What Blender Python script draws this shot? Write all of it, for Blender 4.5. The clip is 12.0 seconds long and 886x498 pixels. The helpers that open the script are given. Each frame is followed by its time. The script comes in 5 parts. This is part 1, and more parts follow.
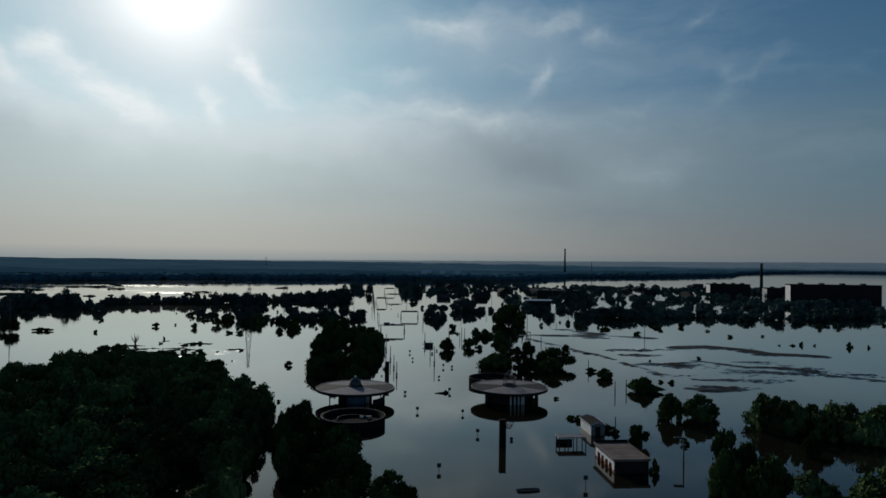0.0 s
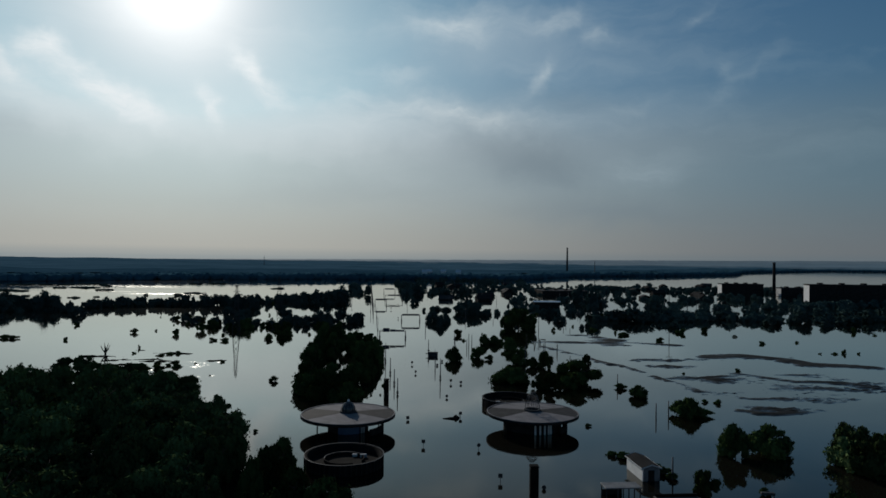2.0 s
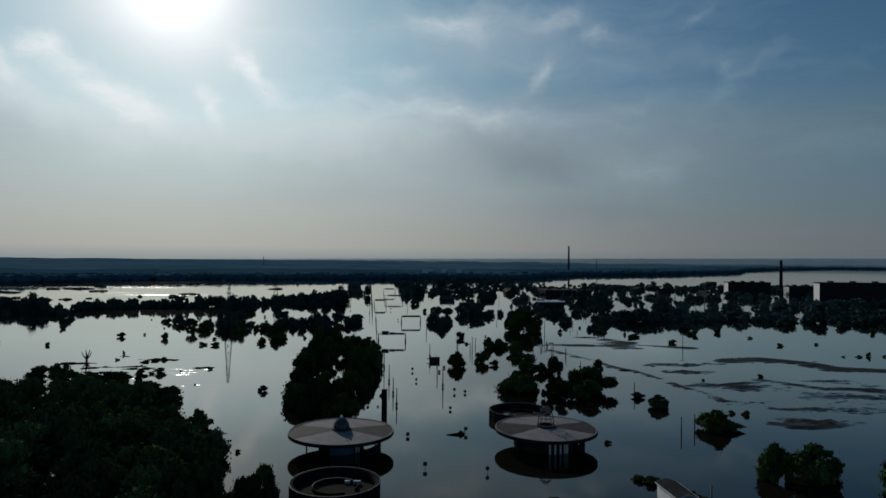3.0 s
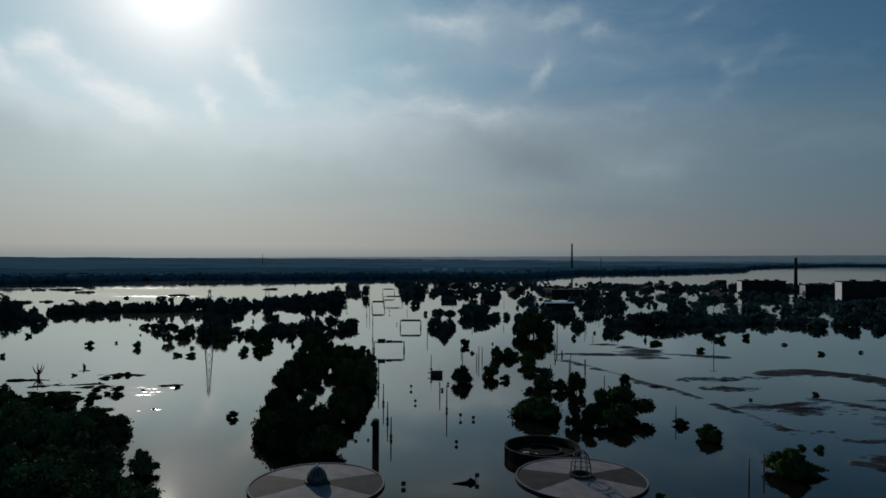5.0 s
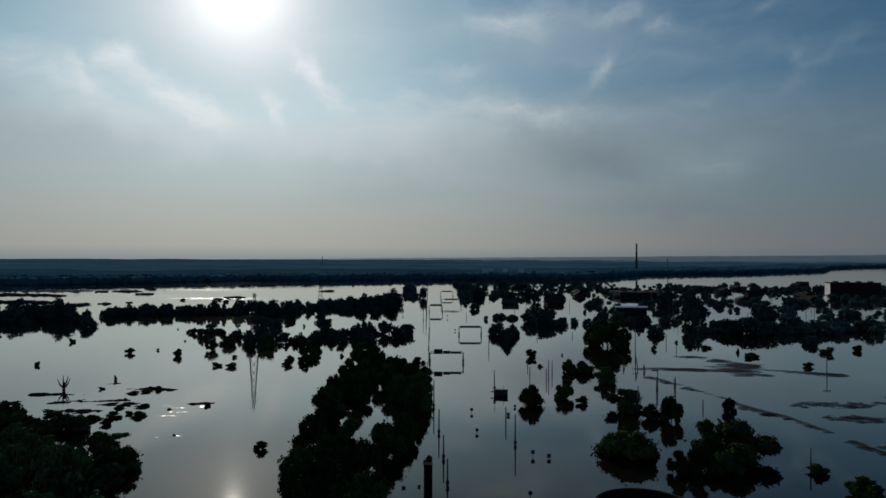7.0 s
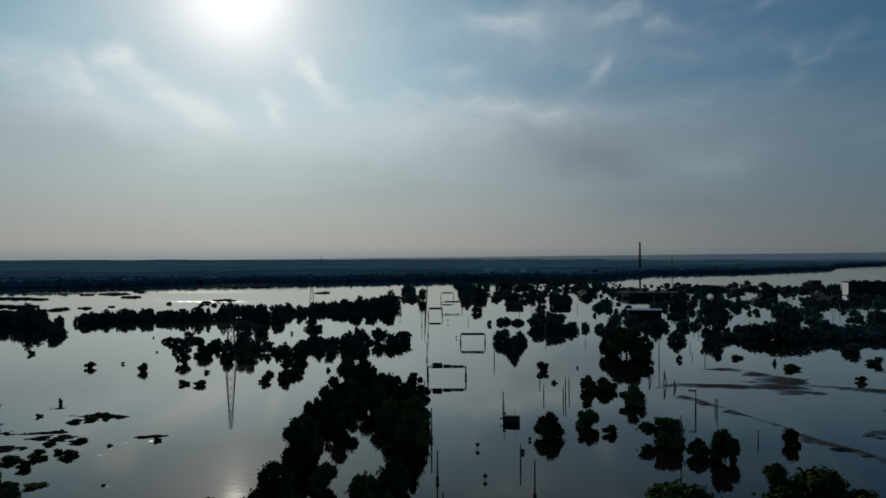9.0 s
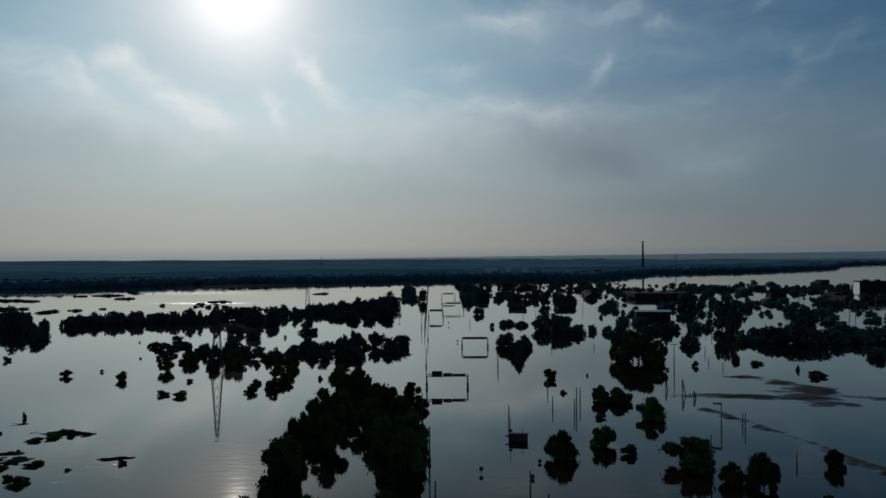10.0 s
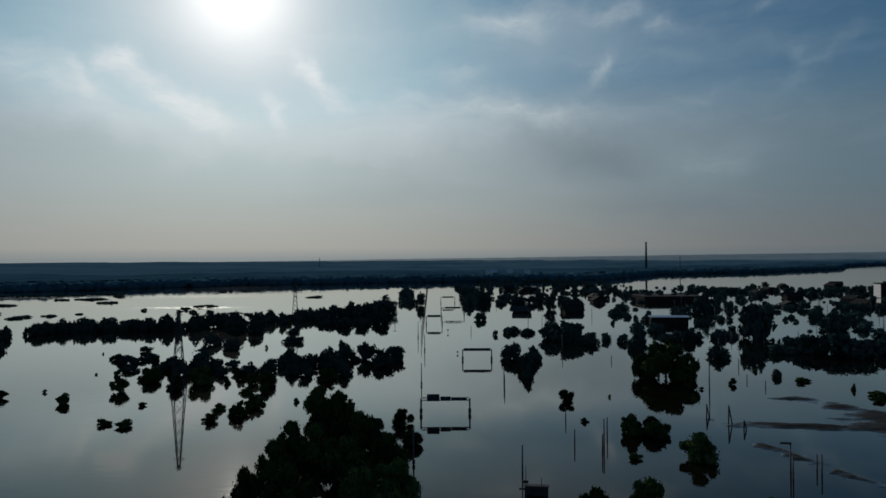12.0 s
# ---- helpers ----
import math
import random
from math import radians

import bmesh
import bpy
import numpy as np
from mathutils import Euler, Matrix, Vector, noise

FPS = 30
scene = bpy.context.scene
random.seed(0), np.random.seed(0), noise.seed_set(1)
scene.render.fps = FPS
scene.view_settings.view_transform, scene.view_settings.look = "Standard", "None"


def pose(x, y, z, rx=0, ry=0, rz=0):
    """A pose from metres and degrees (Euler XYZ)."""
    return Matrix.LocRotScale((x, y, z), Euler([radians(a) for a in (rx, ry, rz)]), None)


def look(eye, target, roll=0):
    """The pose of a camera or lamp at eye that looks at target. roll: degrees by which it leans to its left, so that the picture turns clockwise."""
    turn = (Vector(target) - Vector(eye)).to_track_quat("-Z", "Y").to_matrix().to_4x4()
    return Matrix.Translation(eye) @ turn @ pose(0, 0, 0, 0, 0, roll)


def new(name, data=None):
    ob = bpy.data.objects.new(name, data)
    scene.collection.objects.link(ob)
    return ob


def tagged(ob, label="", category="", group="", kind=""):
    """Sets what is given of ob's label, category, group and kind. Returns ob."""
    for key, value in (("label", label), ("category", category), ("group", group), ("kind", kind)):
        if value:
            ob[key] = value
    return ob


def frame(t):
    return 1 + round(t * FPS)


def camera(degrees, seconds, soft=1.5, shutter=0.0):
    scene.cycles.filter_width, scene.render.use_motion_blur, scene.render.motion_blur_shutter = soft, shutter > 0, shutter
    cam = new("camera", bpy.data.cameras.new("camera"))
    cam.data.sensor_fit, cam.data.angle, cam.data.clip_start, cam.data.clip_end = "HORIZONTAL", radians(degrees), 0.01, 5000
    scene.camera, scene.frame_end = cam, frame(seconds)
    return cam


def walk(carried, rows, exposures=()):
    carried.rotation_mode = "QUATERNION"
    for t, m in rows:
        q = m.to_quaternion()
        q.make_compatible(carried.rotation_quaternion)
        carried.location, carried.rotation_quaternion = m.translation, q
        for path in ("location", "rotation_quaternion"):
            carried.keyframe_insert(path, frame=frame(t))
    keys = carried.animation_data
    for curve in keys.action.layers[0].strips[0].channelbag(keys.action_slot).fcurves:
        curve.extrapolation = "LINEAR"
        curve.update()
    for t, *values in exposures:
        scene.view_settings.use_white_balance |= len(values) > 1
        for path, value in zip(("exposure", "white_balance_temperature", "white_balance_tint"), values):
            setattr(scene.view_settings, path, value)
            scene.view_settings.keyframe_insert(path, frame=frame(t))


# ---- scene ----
cam = camera(67.7, 12.0, soft=1.6)
PATH = [
    (0, (0.209, 0.198, 25.233), (0.317, 2.195, 25.2680), 0.80),
    (0.5, (0.07, 5.072, 25.274), (0.178, 7.069, 25.3090), 0.78),
    (1, (-0.1, 10.004, 25.343), (0.008, 12, 25.3770), 0.76),
    (1.5, (-0.238, 15.029, 25.421), (-0.129, 17.026, 25.4540), 0.74),
    (2, (-0.299, 20.059, 25.453), (-0.19, 22.056, 25.4850), 0.73),
    (2.5, (-0.282, 25.082, 25.508), (-0.173, 27.078, 25.5390), 0.61),
    (3, (-0.11, 30.084, 25.541), (-0.002, 32.081, 25.5700), 0.49),
    (5, (0.589, 50.429, 25.941), (0.694, 52.426, 25.9640), 0.31),
    (5.5, (0.745, 55.356, 25.968), (0.849, 57.353, 25.9920), 0.19),
    (5.6, (0.755, 56.288, 25.967), (0.782, 58.288, 25.9906), 0.21),
    (5.7, (0.765, 57.220, 25.965), (0.708, 59.220, 25.9892), 0.23),
    (5.8, (0.775, 58.153, 25.964), (0.708, 60.151, 25.9878), 0.24),
    (6, (0.795, 60.017, 25.961), (0.724, 62.015, 25.9850), 0.28),
    (6.5, (0.644, 64.641, 25.971), (0.573, 66.639, 25.9953), 0.16),
    (7, (0.443, 69.388, 25.990), (0.371, 71.386, 26.0146), 0.14),
    (9, (-0.056, 89.356, 26.299), (-0.129, 91.355, 26.3217), -0.14),
    (9.5, (-0.11, 94.468, 26.327), (-0.184, 96.466, 26.3490), -0.26),
    (10, (-0.11, 99.667, 26.324), (-0.187, 101.665, 26.3463), -0.28),
    (10.5, (-0.086, 104.931, 26.318), (-0.165, 106.93, 26.3406), -0.29),
    (11, (-0.123, 110.205, 26.309), (-0.202, 112.204, 26.3319), -0.41),
    (11.5, (-0.278, 115.459, 26.309), (-0.3564, 117.457, 26.3342), -0.43),
    (12, (-0.441, 120.736, 26.301), (-0.518, 122.734, 26.3274), -0.35),
]
walk(cam, [(t, look(eye, aim, roll)) for t, eye, aim, roll in PATH], exposures=((0.0, 0.10), (3.0, 0.07), (6.0, 0.0), (9.0, -0.06), (12.0, -0.06)))

# ---- world, sun and exposure ----
SUN_AZ, SUN_EL = radians(-19.6), radians(21.55)      # azimuth from +y towards +x, elevation
SUN_DIR = Vector((math.sin(SUN_AZ) * math.cos(SUN_EL), math.cos(SUN_AZ) * math.cos(SUN_EL), math.sin(SUN_EL)))


def make_world():
    world = bpy.data.worlds.new("hazy_sky")
    scene.world = world
    world.use_nodes = True
    nt = world.node_tree
    nt.nodes.clear()
    N, L = nt.nodes.new, nt.links.new

    def math_node(op, a, b=None, clamp=False):
        n = N("ShaderNodeMath")
        n.operation, n.use_clamp = op, clamp
        for i, v in enumerate((a, b)):
            if v is None:
                continue
            if isinstance(v, (int, float)):
                n.inputs[i].default_value = v
            else:
                L(v, n.inputs[i])
        return n.outputs[0]

    def mix(fac, a, b, blend="MIX"):
        n = N("ShaderNodeMix")
        n.data_type, n.blend_type, n.clamp_result = "RGBA", blend, False
        for s, v in ((n.inputs[0], fac), (n.inputs[6], a), (n.inputs[7], b)):
            if isinstance(v, (int, float)):
                s.default_value = v
            elif isinstance(v, tuple):
                s.default_value = (*v, 1)
            else:
                L(v, s)
        return n.outputs[2]

    co = N("ShaderNodeTexCoord").outputs["Generated"]
    sep = N("ShaderNodeSeparateXYZ")
    L(co, sep.inputs[0])
    z = math_node("MAXIMUM", sep.outputs[2], 0.0)

    sky = N("ShaderNodeTexSky")
    sky.sky_type, sky.sun_disc = "NISHITA", False
    sky.sun_elevation, sky.sun_rotation = SUN_EL, SUN_AZ
    sky.air_density, sky.dust_density, sky.ozone_density = 1.0, 1.2, 2.0
    clear = mix(1.0, sky.outputs[0], (0.0128, 0.0302, 0.0405), "MULTIPLY")

    # nearness to the sun, for the haze's forward scattering
    dot, nrm = N("ShaderNodeVectorMath"), N("ShaderNodeVectorMath")
    dot.operation, nrm.operation = "DOT_PRODUCT", "NORMALIZE"
    L(co, nrm.inputs[0])
    L(nrm.outputs[0], dot.inputs[0])
    dot.inputs[1].default_value = SUN_DIR
    d = math_node("MAXIMUM", dot.outputs["Value"], 0.0)
    d4 = math_node("POWER", d, 5)

    # haze: thick near the horizon, thinning upwards, brighter towards the sun
    def ramp(fac, *stops):
        n = N("ShaderNodeValToRGB")
        n.color_ramp.interpolation = "EASE"
        e = n.color_ramp.elements
        while len(e) < len(stops):
            e.new(0.5)
        for el, (p, c) in zip(e, stops):
            el.position, el.color = p, (*c, 1)
        L(fac, n.inputs[0])
        return n.outputs[0]

    thin = ramp(z, (0.0, (1, 1, 1)), (0.16, (0.82, 0.82, 0.82)), (0.27, (0.30, 0.30, 0.30)), (0.42, (0.06, 0.06, 0.06)))
    thick = math_node("MAXIMUM", thin, math_node("POWER", d, 26))
    shade = ramp(z, (0.0, (0.116, 0.135, 0.150)), (0.13, (0.088, 0.144, 0.184)), (0.35, (0.06, 0.12, 0.18)))
    lit = ramp(z, (0.0, (0.500, 0.490, 0.440)), (0.13, (0.505, 0.520, 0.514)), (0.24, (0.485, 0.535, 0.570)), (0.45, (0.47, 0.53, 0.57)))
    haze = mix(d4, shade, lit)
    col = mix(thick, clear, haze)

    # high thin cloud: wisps at their azimuth and elevation, in degrees, frayed by noise
    az = math_node("MULTIPLY", math_node("ARCTAN2", sep.outputs[0], sep.outputs[1]), 57.2958)
    el = math_node("MULTIPLY", math_node("ARCSINE", sep.outputs[2]), 57.2958)
    plane = N("ShaderNodeCombineXYZ")
    L(az, plane.inputs[0])
    L(el, plane.inputs[1])

    def noise_at(vec, scale, detail, rough=0.55, sx=1.0, sy=1.0, turn=0.0):
        mp, n = N("ShaderNodeMapping"), N("ShaderNodeTexNoise")
        mp.inputs["Scale"].default_value, mp.inputs["Rotation"].default_value = (sx, sy, 1), (0, 0, radians(turn))
        n.inputs["Scale"].default_value, n.inputs["Detail"].default_value, n.inputs["Roughness"].default_value = scale, detail, rough
        L(vec, mp.inputs[0])
        L(mp.outputs[0], n.inputs[0])
        return n

    warp = noise_at(plane.outputs[0], 0.22, 4)
    off, bent = N("ShaderNodeVectorMath"), N("ShaderNodeVectorMath")
    off.operation, bent.operation = "SUBTRACT", "MULTIPLY_ADD"
    L(warp.outputs["Color"], off.inputs[0])
    off.inputs[1].default_value = (0.5, 0.5, 0.5)
    L(off.outputs[0], bent.inputs[0])
    bent.inputs[1].default_value = (5.0, 3.4, 0)
    L(plane.outputs[0], bent.inputs[2])
    frayed = bent.outputs[0]
    grain = noise_at(frayed, 0.55, 5, 0.6, 0.5, 1.5, 20).outputs[0]
    grain = math_node("MULTIPLY_ADD", grain, 1.5)
    grain.node.inputs[2].default_value = -0.10
    grain.node.use_clamp = True

    def wisps(rows):
        total = None
        for a0, e0, length, width, turn, strength in rows:
            mp, sq = N("ShaderNodeMapping"), N("ShaderNodeVectorMath")
            mp.vector_type, sq.operation = "TEXTURE", "DOT_PRODUCT"
            mp.inputs["Location"].default_value = (a0, e0, 0)
            mp.inputs["Rotation"].default_value = (0, 0, radians(turn))
            mp.inputs["Scale"].default_value = (length, width, 1)
            L(frayed, mp.inputs[0])
            L(mp.outputs[0], sq.inputs[0])
            L(mp.outputs[0], sq.inputs[1])
            g = math_node("MULTIPLY", math_node("POWER", 0.3679, sq.outputs["Value"]), strength)
            total = g if total is None else math_node("ADD", total, g)
        return total

    bright = wisps(((1.0, 12.7, 11.5, 1.6, -5, 0.5), (5.5, 12.7, 5.5, 0.7, -9, 0.5), (-26.0, 13.7, 3.8, 1.0, -23, 0.85), (-22.4, 12.0, 3.8, 1.1, -20, 0.75), (-28.5, 15.6, 0.8, 1.3, -60, 1.0), (-31.0, 14.0, 2.0, 0.7, -50, 0.5),
                    (-33.0, 13.4, 5.5, 1.5, -22, 0.6), (-13.9, 15.6, 1.6, 0.8, -55, 0.85), (-12.2, 13.9, 1.8, 0.8, -30, 0.7), (-16.8, 12.4, 1.6, 0.7, -62, 0.8), (10.8, 15.7, 1.8, 0.7, 58, 0.52), (4.0, 19.6, 5.0, 1.2, 4, 0.60),
                    (13.4, 19.8, 2.4, 0.8, 6, 0.60), (16.4, 18.4, 0.9, 0.7, 0, 0.5), (26.4, 13.9, 2.4, 0.6, 34, 0.22), (29.0, 15.4, 1.2, 0.5, 45, 0.22), (26.0, 15.2, 1.0, 0.7, 0, 0.2), (20.5, 7.8, 4.0, 1.5, 10, 0.34),
                    (-1.0, 15.6, 2.8, 0.7, -5, 0.34), (24.2, 19.0, 1.4, 0.35, 35, 0.25), (19.5, 12.8, 4.0, 0.6, 8, 0.18)))
    veil = wisps(((-16.0, 10.2, 15.0, 2.2, 0, 0.34), (-4.0, 11.2, 11.0, 1.8, -4, 0.26), (6.0, 18.0, 9.0, 3.0, 0, 0.24), (-30.0, 12.6, 9.0, 2.4, -20, 0.18), (-14.0, 15.5, 12.0, 4.0, 0, 0.12)))
    # faint drawn-out streaks all through the haze
    streak = math_node("MULTIPLY_ADD", noise_at(frayed, 0.16, 6, 0.6, 0.30, 1.3, -8).outputs[0], 0.7)
    streak.node.inputs[2].default_value = -0.335
    streak.node.use_clamp = True
    high = ramp(z, (0.0, (0, 0, 0)), (0.08, (0.35, 0.35, 0.35)), (0.17, (1, 1, 1)))
    veil = math_node("ADD", veil, math_node("MULTIPLY", streak, high))
    cover = math_node("ADD", math_node("MULTIPLY", bright, grain), veil, True)
    cloud = mix(d4, (0.215, 0.305, 0.360), (0.73, 0.785, 0.80))
    col = mix(cover, col, cloud)
    dim = wisps(((8.8, 9.4, 6.2, 2.4, -16, 0.66), (12.0, 7.6, 3.5, 1.4, -20, 0.5), (17.0, 4.0, 7.5, 1.0, -3, 0.5), (-8.0, 5.2, 9.0, 1.0, 3, 0.15), (14.0, 13.4, 4.0, 1.2, -8, 0.25), (-32.0, 9.0, 5.0, 1.2, 0, 0.2)))
    col = mix(math_node("MULTIPLY", dim, 0.7), col, mix(d4, (0.095, 0.142, 0.180), (0.26, 0.31, 0.345)))

    # the bluer, denser air that lies along the horizon
    low = ramp(z, (0.0, (0.65, 0.65, 0.65)), (0.006, (0.35, 0.35, 0.35)), (0.016, (0.0, 0.0, 0.0)))
    col = mix(low, col, mix(d4, (0.088, 0.130, 0.160), (0.25, 0.30, 0.32)))

    # the sun's aureole in the haze
    for power, colour in ((45, (0.075, 0.065, 0.07)), (200, (0.22, 0.19, 0.17)), (360, (0.50, 0.49, 0.46))):
        col = mix(math_node("POWER", d, power), col, colour, "ADD")
    bg = N("ShaderNodeBackground")
    L(col, bg.inputs[0])
    bg.inputs[1].default_value = 1.0
    out = N("ShaderNodeOutputWorld")
    L(bg.outputs[0], out.inputs[0])


make_world()
sun = new("sun", bpy.data.lights.new("sun", "SUN"))
sun.data.energy, sun.data.angle, sun.data.color = 2.0, radians(0.6), (1.0, 0.94, 0.85)
sun.matrix_world = look(tuple(SUN_DIR * 200), (0, 0, 0))


# ---- materials ----
def material(name, dark, light, rough=0.8, scale=1.0, fine=12.0, bump=0.3, metal=0.0, per_object=0.0, spec=0.02):
    """Two scales of variation between two tones, with relief; scale in features per metre."""
    m = bpy.data.materials.new(name)
    m.use_nodes = True
    nt = m.node_tree
    b = nt.nodes["Principled BSDF"]
    N, L = nt.nodes.new, nt.links.new
    co = N("ShaderNodeTexCoord").outputs["Object"]
    big, small = N("ShaderNodeTexNoise"), N("ShaderNodeTexNoise")
    for n, s, d in ((big, scale, 4), (small, fine, 3)):
        n.inputs["Scale"].default_value, n.inputs["Detail"].default_value = s, d
        L(co, n.inputs[0])
    add = N("ShaderNodeMath")
    add.operation = "MULTIPLY_ADD"
    L(small.outputs[0], add.inputs[0])
    add.inputs[1].default_value = 0.45
    L(big.outputs[0], add.inputs[2])
    ramp = N("ShaderNodeValToRGB")
    e = ramp.color_ramp.elements
    e[0].position, e[0].color = 0.50, (*dark, 1)
    e[1].position, e[1].color = 0.95, (*light, 1)
    L(add.outputs[0], ramp.inputs[0])
    colour = ramp.outputs[0]
    if per_object:
        info, hsv, mr = N("ShaderNodeObjectInfo"), N("ShaderNodeHueSaturation"), N("ShaderNodeMapRange")
        mr.inputs[3].default_value, mr.inputs[4].default_value = 1 - per_object, 1 + per_object
        L(info.outputs["Random"], mr.inputs[0])
        L(mr.outputs[0], hsv.inputs["Value"])
        L(colour, hsv.inputs["Color"])
        colour = hsv.outputs[0]
    L(colour, b.inputs["Base Color"])
    b.inputs["Roughness"].default_value, b.inputs["Metallic"].default_value = rough, metal
    b.inputs["Specular IOR Level"].default_value = spec
    if bump:
        bp = N("ShaderNodeBump")
        bp.inputs["Strength"].default_value, bp.inputs["Distance"].default_value = bump, 0.05
        L(small.outputs[0], bp.inputs["Height"])
        L(bp.outputs[0], b.inputs["Normal"])
    return m


RUFFLED = ((-160, 474, 40, 10, 0.52), (-250, 580, 100, 30, 0.40), (-215, 500, 40, 10, 0.40), (-52.2, 182.9, 2.6, 0.6, 0.85), (-48.6, 178.3, 2.6, 0.7, 0.85), (-49.0, 181.3, 1.4, 0.45, 0.85), (-45.0, 182.6, 1.2, 0.5, 0.9), (-48.0, 175.8, 1.6, 0.5, 0.9), (-42.2, 163.9, 1.2, 0.45, 0.9), (-43.9, 163.0, 0.9, 0.4, 0.9), (-56.5, 171.5, 3.0, 0.8, 0.5))


def water_material():
    """Dark silty water under a mirror that strengthens towards a grazing view."""
    m = bpy.data.materials.new("flood_water")
    m.use_nodes = True
    nt = m.node_tree
    nt.nodes.clear()
    N, L = nt.nodes.new, nt.links.new
    co = N("ShaderNodeTexCoord").outputs["Object"]
    silt = N("ShaderNodeTexNoise")
    silt.inputs["Scale"].default_value, silt.inputs["Detail"].default_value = 0.02, 5
    L(co, silt.inputs[0])
    ramp = N("ShaderNodeValToRGB")
    e = ramp.color_ramp.elements
    e[0].position, e[0].color = 0.35, (0.0050, 0.0046, 0.0034, 1)
    e[1].position, e[1].color = 0.70, (0.0100, 0.0092, 0.0068, 1)
    L(silt.outputs[0], ramp.inputs[0])
    body, mirror, both, out = N("ShaderNodeBsdfDiffuse"), N("ShaderNodeBsdfGlossy"), N("ShaderNodeMixShader"), N("ShaderNodeOutputMaterial")
    # the back water by the wood and the pavilions has a lighter body colour
    place, warp, lump = N("ShaderNodeSeparateXYZ"), N("ShaderNodeMath"), N("ShaderNodeMapRange")
    L(co, place.inputs[0])
    warp.operation = "MULTIPLY_ADD"
    L(silt.outputs[0], warp.inputs[0])
    warp.inputs[1].default_value = 60.0
    L(place.outputs[1], warp.inputs[2])
    lump.inputs[1].default_value, lump.inputs[2].default_value = -460, -370
    lump.inputs[3].default_value, lump.inputs[4].default_value = 1.15, 0.6
    L(warp.outputs[0], lump.inputs[0])
    toned = N("ShaderNodeMix")
    toned.data_type, toned.blend_type, toned.clamp_result = "RGBA", "MULTIPLY", False
    toned.inputs[0].default_value = 1.0
    L(ramp.outputs[0], toned.inputs[6])
    L(lump.outputs[0], toned.inputs[7])
    L(toned.outputs[2], body.inputs["Color"])
    mirror.inputs["Color"].default_value = (0.98, 0.98, 0.93, 1)
    mirror.inputs["Roughness"].default_value = 0.034
    facing, gloss = N("ShaderNodeLayerWeight"), N("ShaderNodeValToRGB")
    facing.inputs["Blend"].default_value = 0.5
    g = gloss.color_ramp.elements
    while len(g) < 7:
        g.new(0.5)
    for el, (p, v) in zip(g, ((0.0, 0.02), (0.55, 0.06), (0.658, 0.122), (0.741, 0.248), (0.826, 0.495), (0.895, 0.80), (0.96, 0.97))):
        el.position, el.color = p, (v, v, v, 1)
    L(facing.outputs["Facing"], gloss.inputs[0])
    L(gloss.outputs[0], both.inputs[0])
    L(body.outputs[0], both.inputs[1])
    L(mirror.outputs[0], both.inputs[2])
    L(both.outputs[0], out.inputs[0])
    # small ripples, stronger in long wind-ruffled stretches
    def noise_at(scale, detail, sx, sy):
        mp, n = N("ShaderNodeMapping"), N("ShaderNodeTexNoise")
        mp.inputs["Scale"].default_value = (sx, sy, 1)
        n.inputs["Scale"].default_value, n.inputs["Detail"].default_value = scale, detail
        L(co, mp.inputs[0])
        L(mp.outputs[0], n.inputs[0])
        return n.outputs[0]

    wind = N("ShaderNodeMapRange")
    wind.inputs[1].default_value, wind.inputs[2].default_value = 0.50, 0.64
    wind.inputs[3].default_value, wind.inputs[4].default_value = 0.014, 0.20
    L(noise_at(0.016, 5, 0.30, 1.0), wind.inputs[0])
    # the open reaches far off take more wind
    sep, reach, most = N("ShaderNodeSeparateXYZ"), N("ShaderNodeMapRange"), N("ShaderNodeMath")
    L(co, sep.inputs[0])
    L(sep.outputs[1], reach.inputs[0])
    reach.inputs[1].default_value, reach.inputs[2].default_value = -190, -90
    reach.inputs[3].default_value, reach.inputs[4].default_value = 0.0, 0.02
    most.operation = "MAXIMUM"
    L(wind.outputs[0], most.inputs[0])
    L(reach.outputs[0], most.inputs[1])
    bp = N("ShaderNodeBump")
    bp.inputs["Distance"].default_value = 0.09
    strength = 0.0
    # ruffled streaks where a breeze touches the open water: place, half-lengths, strength
    for x, y, rx, ry, top in RUFFLED:
        mp, sq, bell, more = N("ShaderNodeMapping"), N("ShaderNodeVectorMath"), N("ShaderNodeMath"), N("ShaderNodeMath")
        mp.vector_type, sq.operation, bell.operation, more.operation = "TEXTURE", "DOT_PRODUCT", "POWER", "MULTIPLY_ADD"
        mp.inputs["Location"].default_value, mp.inputs["Scale"].default_value = (x, y - 600, 0), (rx, ry, 1)
        L(co, mp.inputs[0])
        L(mp.outputs[0], sq.inputs[0])
        L(mp.outputs[0], sq.inputs[1])
        bell.inputs[0].default_value = 0.3679
        L(sq.outputs["Value"], bell.inputs[1])
        L(bell.outputs[0], more.inputs[0])
        more.inputs[1].default_value = top
        if strength:
            L(strength, more.inputs[2])
        else:
            more.inputs[2].default_value = 0.0
        more.use_clamp = True
        strength = more.outputs[0]
    # short steep wavelets inside them scatter the mirror image into glitter
    fleck, spread = N("ShaderNodeMapRange"), N("ShaderNodeMath")
    fleck.inputs[1].default_value, fleck.inputs[2].default_value = 0.47, 0.60
    fleck.inputs[3].default_value, fleck.inputs[4].default_value = 0.0, 1.0
    L(noise_at(0.8, 4, 0.45, 1.0), fleck.inputs[0])
    spread.operation = "MULTIPLY"
    L(strength, spread.inputs[0])
    L(fleck.outputs[0], spread.inputs[1])
    blur = N("ShaderNodeMapRange")
    blur.inputs[1].default_value, blur.inputs[2].default_value = 0.06, 0.8
    blur.inputs[3].default_value, blur.inputs[4].default_value = 0.034, 0.40
    L(spread.outputs[0], blur.inputs[0])
